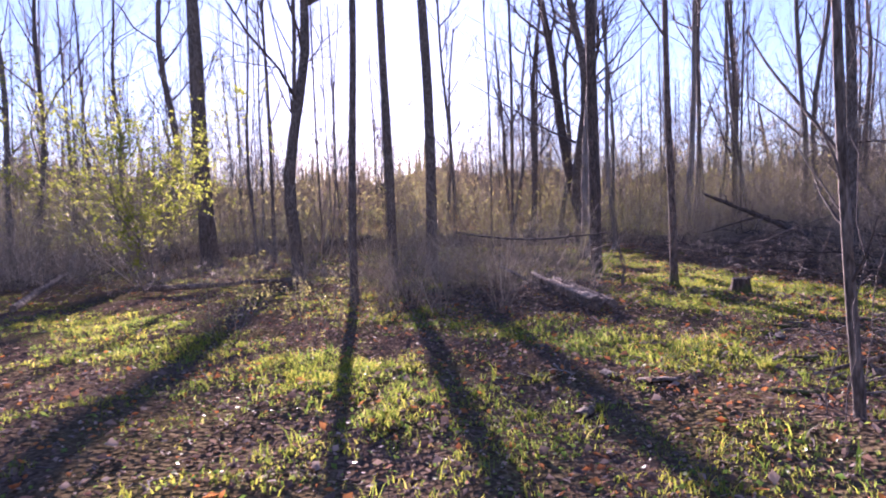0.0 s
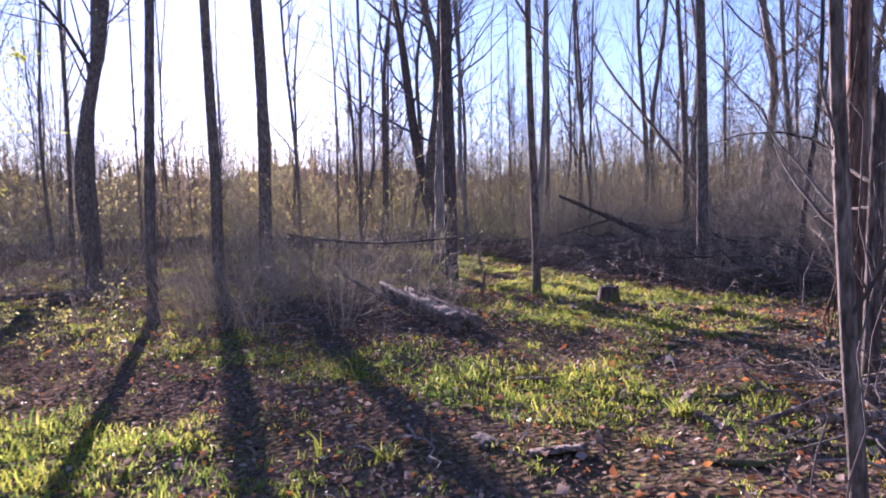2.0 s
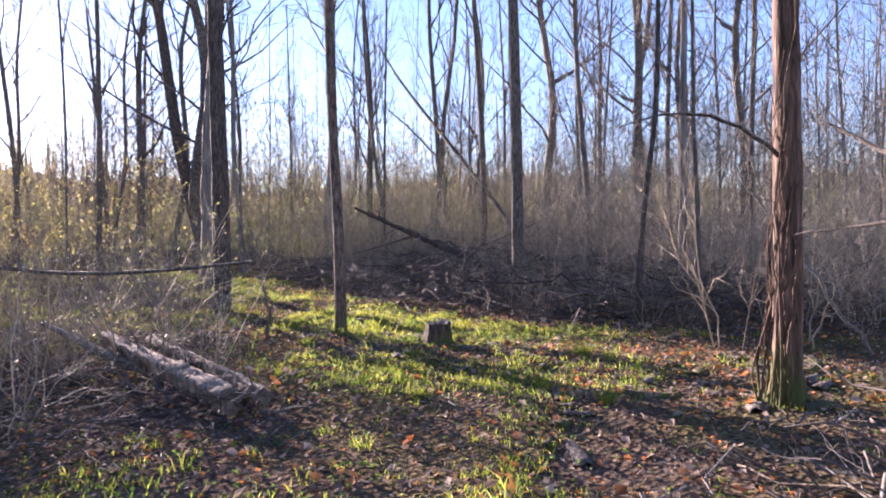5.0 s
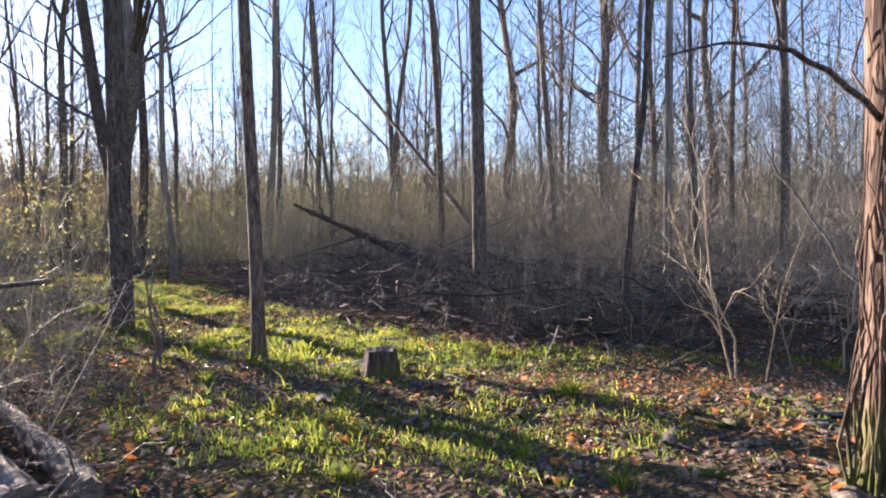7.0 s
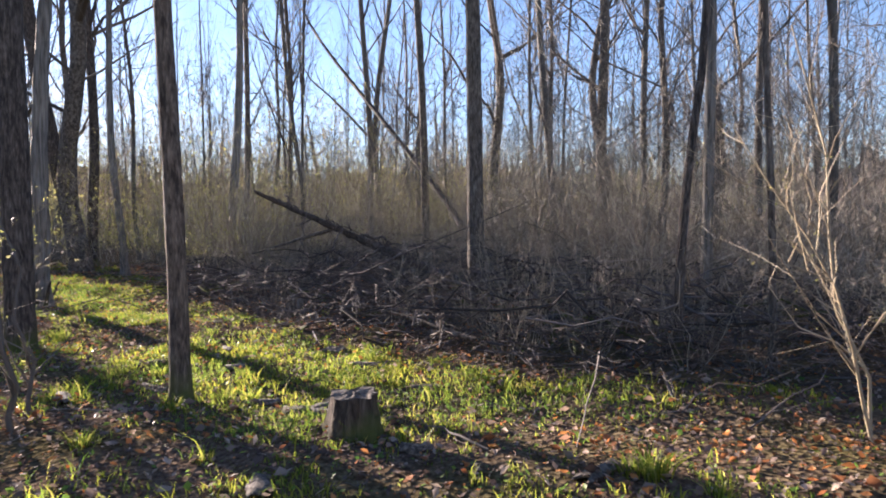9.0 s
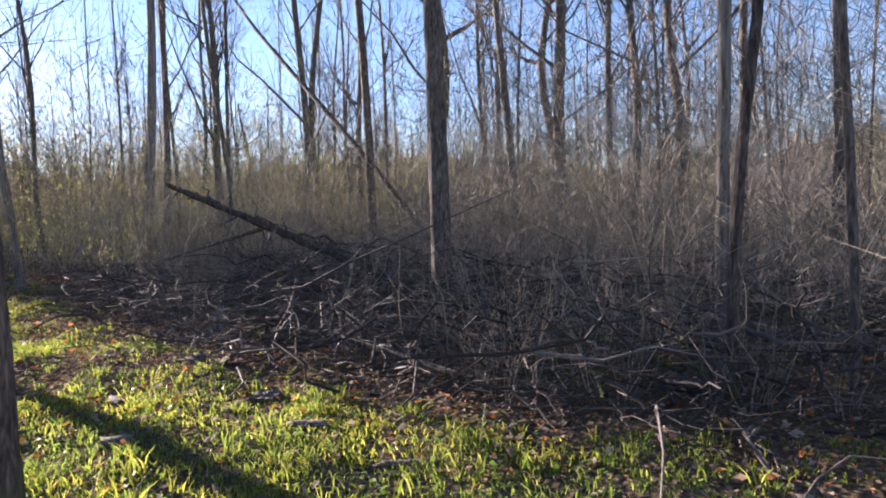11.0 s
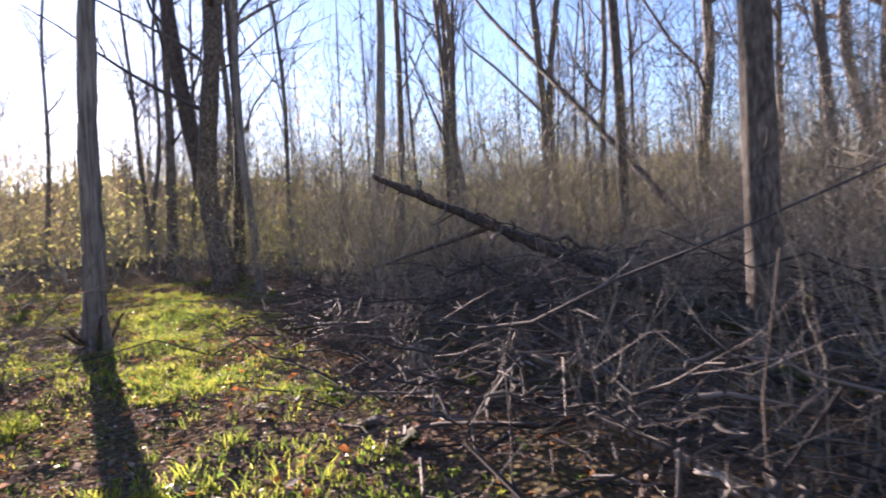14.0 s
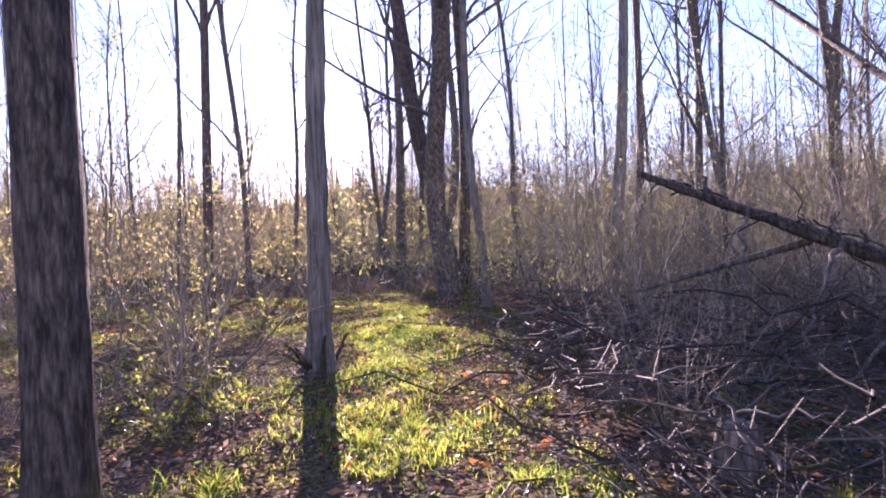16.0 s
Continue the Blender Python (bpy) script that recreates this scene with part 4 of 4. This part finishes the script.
stub_rng = np.random.default_rng(97)
for i in range(26):
    u = 0.15 + 0.8 * stub_rng.random()
    start = tuple(a + (b - a) * u for a, b in zip((11.6, 16.85, 0.16), (8.82, 21.2, 2.22)))
    hanging("stub", foot4, start, tuple(stub_rng.normal(size=3) + np.array([-0.5, 0.8, 0.3])), 0.15 + 0.45 * stub_rng.random(), 0.01 + 0.014 * stub_rng.random(), (0, 0, -0.05), M_BARK_FINE, "", fallen,
            segs=4, seed=300 + i, kink=0.04)


# ---- shrubs beside the walk ----
shrub(81, 2.9, 3, 34, 130, 140, M_SUNNY_STEMS, M_BUD, 0.009, 0.14, "pale many-stemmed shrub catching the sun beside the brush", place=(8.6, 9.82, 0.0), thick=0.013, kink=0.014)
shrub(82, 2.0, 3, 24, 80, 90, M_SUNNY_STEMS, M_BUD, 0.009, 0.4, "pale thin shrub at the edge of the brush", place=(9.35, 9.4, 0.0), thick=0.014)
shrub(83, 3.7, 8, 80, 320, 2600, M_TWIG, M_BUD, 0.013, 0.4, "shrub with small fresh yellow-green leaves beside the thick tree", place=(4.0, 20.6, 0.0))
shrub(84, 1.2, 10, 60, 160, 420, M_TWIG, M_BUD, 0.018, 0.6, "low budding shrub in the grass", place=(-3.1, 9.2, 0.0), thick=0.007)
shrub(85, 1.1, 9, 50, 140, 380, M_TWIG, M_BUD, 0.018, 0.6, "low budding shrub in the grass", place=(-2.0, 9.9, 0.0), thick=0.007)
shrub(86, 2.6, 7, 60, 220, 700, M_TWIG, M_BUD, 0.012, 0.35, "slender shrub with many small buds over the logs", place=(2.1, 12.4, 0.0), thick=0.012)
shrub(87, 7.0, 10, 190, 900, 9500, M_TWIG, M_LEAF, 0.042, 0.55, "leafy bright yellow-green shrub behind the grass", place=(-8.4, 18.2, 0.0), thick=0.025)
shrub(88, 2.6, 2, 16, 40, 30, M_LIMB, M_BUD, 0.018, 0.2, "thin dark sapling beside the clearing", place=(3.93, 13.85, 0.0), thick=0.022)
shrub(89, 0.8, 7, 40, 120, 260, M_TWIG, M_LEAF, 0.02, 0.7, "low leafy shrub under the thick tree", place=(4.05, 20.1, 0.0), thick=0.006)
shrub(90, 2.4, 6, 60, 200, 600, M_TWIG, M_BUD, 0.012, 0.4, "slender shrub with many small buds over the logs", place=(0.9, 13.2, 0.0), thick=0.012)


random.seed(14)
for i in range(34):
    y = random.uniform(10.5, 22)
    bush(float(pile_edge(y)) + random.uniform(0.5, 3.5), y, (0, 4, 2)[i % 3], random.uniform(0.3, 0.5), 0.9)
random.seed(13)
for i in range(15):
    x, y = random.uniform(-1.6, 1.9), random.uniform(10.2, 14)
    bush(x, y, (0, 2, 4)[i % 3], random.uniform(0.38, 0.6), 0.8)
random.seed(12)
for i in range(16):
    x, y = random.uniform(-1.6, 3.2), random.uniform(11.4, 16.5)
    bush(x, y, random.randrange(6), random.uniform(0.4, 0.65))


# ---- tufts, bark and splinters ----
TUFTS = ((5.30, 9.68), (5.36, 8.89), (6.67, 10.47), (4.12, 10.10), (6.63, 10.55), (7.55, 12.99), (4.20, 13.08), (6.32, 15.63), (6.83, 14.95), (7.76, 13.84), (4.36, 17.89), (4.80, 18.67), (6.15, 19.79), (4.84, 18.48), (5.80, 19.21), (6.15, 19.67), (3.29, 6.39), (6.64, 10.43), (3.26, 6.40), (4.15, 10.04), (3.28, 6.93))


def tuft(seed, x, y, tall, blades=70, label="bright tuft of fresh grass"):
    rng = np.random.default_rng(seed)
    t = thing("grass_tuft", label, "grass", (x, y, float(gz(x, y))), "grass tufts")
    a = rng.random(blades) * 6.283
    d = rng.random((blades, 1)) ** 0.7 * 0.09
    root = np.concatenate([np.stack([np.cos(a), np.sin(a)], 1) * d, np.full((blades, 1), -0.01)], 1)
    lean = np.stack([np.cos(a + rng.normal(size=blades)), np.sin(a + rng.normal(size=blades))], 1)
    h = tall * (0.5 + 0.6 * rng.random(blades))
    out = lean * (h * (0.2 + 0.7 * rng.random(blades)))[:, None]
    b = rng.random(blades) * 6.283
    side = np.stack([np.cos(b), np.sin(b), 0 * b], 1) * (0.003 + 0.002 * rng.random((blades, 1)))
    rows = []
    for u, w in ((0, 1.0), (0.4, 0.95), (0.75, 0.7), (1.0, 0.1)):
        c = root + np.concatenate([out * u * u, (h * u * (1 - 0.25 * u))[:, None]], 1)
        rows += [c - side * w, c + side * w]
    v = np.stack(rows, 1)
    k = (np.arange(blades) * 8)[:, None]
    q = np.concatenate([k + np.array([[2 * i, 2 * i + 1, 2 * i + 3, 2 * i + 2]]) for i in range(3)], 0)
    tagged(part_of("sward", mesh_of("sward", v.reshape(-1, 3), q, M_GRASS), t), kind="stuff")


random.seed(44)
for i, (x, y) in enumerate(TUFTS):
    tuft(900 + i, x, y, random.uniform(0.13, 0.24))
for i in range(46):
    y = random.uniform(4.5, 19)
    tuft(950 + i, float(np.interp(y, [3, 8, 12, 20], [0.5, 3.3, 5.8, 6])) + random.gauss(0, 1.3), y, random.uniform(0.08, 0.19), 46)


def bark_piece(seed, x, y):
    """A curled slab of fallen bark."""
    rng = np.random.default_rng(seed)
    t = thing("bark_piece", "curled slab of dead bark lying on the leaves", "bark", (x, y, float(gz(x, y)) + 0.02), "pieces of bark")
    ln, wd, th = 0.07 + 0.16 * rng.random(), 0.03 + 0.05 * rng.random(), 0.008 + 0.008 * rng.random()
    u, w = np.linspace(-1, 1, 6), np.linspace(-1, 1, 5)
    U, Wd = np.meshgrid(u, w, indexing="ij")
    ragged = 1 + 0.18 * rng.normal(size=U.shape)
    top = np.stack([U * ln * ragged, Wd * wd * (1.1 - 0.3 * U ** 2) * ragged, 0.4 * wd * (1 - Wd ** 2) + 0.004 * rng.normal(size=U.shape)], -1)
    low = top - np.array([0, 0, th])
    v = np.concatenate([top.reshape(-1, 3), low.reshape(-1, 3)])
    f = []
    for i in range(5):
        for j in range(4):
            a = i * 5 + j
            f += [(a, a + 5, a + 6, a + 1), (30 + a, 30 + a + 1, 30 + a + 6, 30 + a + 5)]
    edge = [i * 5 for i in range(6)] + [25 + j for j in range(1, 5)] + [i * 5 + 4 for i in range(4, -1, -1)] + [j for j in range(3, 0, -1)]
    f += [(a, 30 + a, 30 + b, b) for a, b in zip(edge, edge[1:] + edge[:1])]
    r = Matrix.Rotation(rng.random() * 6.28, 3, "Z") @ Matrix.Rotation(rng.normal() * 0.15, 3, "X")
    v = v @ np.array(r).T
    part_of("slab", mesh_of("slab", v, np.array(f), (M_ROTTEN, M_BARK, M_STUMP)[seed % 3]), t)


random.seed(45)
for i in range(44):
    y = random.uniform(5, 18)
    bark_piece(1100 + i, float(np.interp(y, [3, 8, 12, 20], [1.5, 4.6, 6.3, 6.4])) + random.gauss(0, 1.2), y)

for i in range(26):                       # about the shaggy tree
    bark_piece(1160 + i, random.gauss(6.9, 0.7), random.gauss(8.9, 0.6))

snag = [o for o in scene.objects if o.get("label", "").startswith("dead grey snag")][0]
foot5 = tuple(snag.location)
for i in range(9):
    a = random.uniform(0, 6.28)
    hanging("splinter", foot5, (5.05 + 0.14 * math.cos(a), 22.4 + 0.14 * math.sin(a), 0.0), (0.5 * math.cos(a), 0.5 * math.sin(a), random.uniform(0.3, 1.2)), random.uniform(0.25, 0.7), random.uniform(0.02, 0.045),
            (0, 0, -0.05), M_STUMP, "dark split wood", snag, seed=120 + i, segs=5)


# ---- ground cover ----
TRAIL = np.array([(0, -2), (0.2, 1.5), (0.7, 3.7), (2.0, 6.3), (3.4, 8.4), (4.9, 10.6), (6.0, 12), (6.1, 14.3), (5.9, 18), (6.0, 24), (6.4, 33)], float)


def off_trail(x, y):
    d = np.full(len(x), 1e9)
    p = np.stack([x, y], 1)
    for a, b in zip(TRAIL[:-1], TRAIL[1:]):
        u = np.clip(((p - a) @ (b - a)) / ((b - a) @ (b - a)), 0, 1)
        d = np.minimum(d, np.linalg.norm(p - (a + u[:, None] * (b - a)), axis=1))
    return d


def patchy(x, y, s, ph):
    return 0.5 + 0.25 * (np.sin(x * s + ph) * np.cos(y * s * 1.2 + ph * 2) + np.sin((x + y) * s * 0.7 + ph * 3) + 0.6 * np.sin(x * s * 2.3 - y * s * 1.9 + ph))


def grass_amount(x, y):
    """0 bare to 1 lush: the sunlit clearing, the old path, the grass at the start."""
    g = 0.45 * np.ones(len(x))
    g = np.maximum(g, 1.0 * np.exp(-(((x - 6.3) / 2.7) ** 2 + ((y - 13.5) / 3.4) ** 2)))
    g = np.maximum(g, 0.95 * np.exp(-(((x - 6.0) / 1.3) ** 2 + ((y - 25) / 10) ** 2)))
    g = np.maximum(g, 1.0 * np.exp(-(((x + 6) / 2.6) ** 2 + ((y - 10.5) / 2.2) ** 2)))
    g = np.maximum(g, 0.85 * np.exp(-(((x + 0.9) / 1.9) ** 2 + ((y - 6.6) / 1.9) ** 2)))
    g = np.maximum(g, 0.78 * np.exp(-(((x - 2.4) / 2.2) ** 2 + ((y - 7.6) / 2.0) ** 2)))
    g = np.maximum(g, 0.85 * np.exp(-(((x - 4.5) / 1.7) ** 2 + ((y - 10.6) / 1.6) ** 2)))
    g = np.maximum(g, 1.0 * np.exp(-(((x - 6.6) / 1.5) ** 2 + ((y - 15.8) / 2.0) ** 2)))
    g = np.maximum(g, 0.85 * np.exp(-(((x - 4.7) / 0.9) ** 2 + ((y - 18.6) / 1.2) ** 2)))
    g = np.maximum(g, 1.0 * np.exp(-(((x + 4.4) / 2.0) ** 2 + ((y - 8.4) / 1.7) ** 2)))
    g = g * (x < pile_edge(y) + 0.2)
    g = g * np.where((x > 0.2) & (x < 3.2) & (y > 9.6) & (y < 15), 0.35, 1)
    g = g * np.where((x > 3.0 + 0.35 * (y - 3)) & (y < 9), 0.3, 1)
    return g * np.clip(patchy(x, y, 1.7, 0.7) * 2.2 - 0.35, np.where(g > 0.75, 0.72, np.where(g > 0.55, 0.4, 0.08)), 1.3)


def scatter(rng, n, amount, fall=7.0, reach=16.0):
    n = int(n * 1.71)
    x, y = rng.uniform(-13, 13, n), rng.uniform(-3, 36, n)
    keep = rng.random(n) < amount(x, y) * np.exp(-np.maximum(off_trail(x, y) - 2.5, 0) / fall)
    return x[keep], y[keep]


def grass(seed, tufts, per, amount=None, wide=1.0, tallness=1.0, label="thin tufted spring grass growing through dead leaves"):
    rng = np.random.default_rng(seed)
    x, y = scatter(rng, tufts, amount or grass_amount)
    m = len(x)
    tall = 0.03 + 0.04 * rng.random(m) + 0.13 * (rng.random(m) < 0.08) * rng.random(m)
    x, y, tall = np.repeat(x, per), np.repeat(y, per), np.repeat(tall, per)
    n = len(x)
    x, y = x + rng.normal(size=n) * 0.035, y + rng.normal(size=n) * 0.035
    h = tallness * tall * (0.6 + 0.8 * rng.random(n))
    a = rng.random(n) * 6.283
    lean = np.stack([np.cos(a), np.sin(a)], 1) * (0.25 + 0.6 * rng.random((n, 1))) * h[:, None]
    w = (wide * (0.0022 + 0.0024 * rng.random(n)))[:, None]
    b = rng.random(n) * 6.283
    side = np.stack([np.cos(b), np.sin(b), np.zeros(n)], 1) * w
    root = np.stack([x, y, gz(x, y) - 0.005], 1)
    mid = root + np.concatenate([lean * 0.35, (h * 0.62)[:, None]], 1)
    top = root + np.concatenate([lean, h[:, None]], 1)
    v = np.stack([root - side, root + side, mid + side * 0.8, mid - side * 0.8, top], 1).reshape(-1, 3)
    k = (np.arange(n) * 5)[:, None]
    t = np.concatenate([k + np.array([[0, 1, 2]]), k + np.array([[0, 2, 3]]), k + np.array([[3, 2, 4]])], 0)
    tagged(new("grass", mesh_of("grass", v, t, M_GRASS)), label, "grass", kind="stuff")


def litter(seed, n, amount, size, label, material=M_LITTER, name="leaf_litter", flat=0.35, fall=6.0, curl=0.35):
    rng = np.random.default_rng(seed)
    x, y = scatter(rng, n, amount, fall)
    n = len(x)
    s = size * np.exp(rng.normal(size=n) * 0.42).clip(0.35, 2.2)
    a = rng.random(n) * 6.283
    up = unit(np.stack([rng.normal(size=n) * flat, rng.normal(size=n) * flat, np.ones(n)], 1))
    f = np.stack([np.cos(a), np.sin(a), np.zeros(n)], 1)
    r = unit(np.cross(f, up))
    f = np.cross(up, r)
    c = np.stack([x, y, gz(x, y) + 0.008 + 0.03 * rng.random(n)], 1)
    S = s[:, None]
    cu = (curl * (rng.random(n) * 1.6 - 0.3))[:, None] * S
    wid = S * (0.3 + 0.55 * rng.random((n, 1)))
    v = np.stack([c - f * S + up * cu * 0.6, c - r * wid + up * cu, c + f * S + up * cu * 0.5, c + r * wid + up * cu, c], 1)
    k = (np.arange(n) * 5)[:, None]
    t = np.concatenate([k + np.array([[0, 4, 1]]), k + np.array([[1, 4, 2]]), k + np.array([[2, 4, 3]]), k + np.array([[3, 4, 0]])], 0)
    tagged(new(name, mesh_of(name, v.reshape(-1, 3), t, material)), label, name.replace("_", " "), kind="stuff")


grass(91, 46000, 7, None, 1.15, 0.85)
grass(95, 88000, 6, lambda x, y: np.clip(grass_amount(x, y) - 0.28, 0, 1) * 1.5, 1.6, 0.92, "lush bright tufts of spring grass in the clearing")
litter(92, 84000, lambda x, y: 0.95 - 0.5 * np.clip(grass_amount(x, y), 0, 1), 0.024, "layer of curled dead brown leaves with a few orange ones", M_LITTER, "leaf_litter", 0.5, 6.0, 0.7)
litter(97, 90000, lambda x, y: 0.9 - 0.4 * np.clip(grass_amount(x, y), 0, 1), 0.012, "crumbled small bits of dead leaves and bark", M_LITTER, "leaf_crumbs", 0.7, 4.0, 0.6)
litter(93, 150000, lambda x, y: np.clip(grass_amount(x, y) * 0.9 + 0.12, 0, 1), 0.015, "low green herb leaves among dead leaves", M_HERB, "herbs", 0.55, 5.0, 0.3)
litter(96, 46000, lambda x, y: np.clip(patchy(x, y, 2.6, 1.9) * 3 - 1.9, 0, 1) * 0.8 + 0.75 * np.exp(-(((x - 7.6) / 1.6) ** 2 + ((y - 9.4) / 1.4) ** 2)), 0.026, "patches of orange and rust-red dead leaves", M_ORANGE, "orange_leaves", 0.5, 6.0, 0.7)
brush(94, 1900, (-8, 9, 2, 24), "small dead twigs scattered over the forest floor", lambda x, y: (x < pile_edge(y)), 0.03, (0.1, 0.5), (0.0025, 0.006))
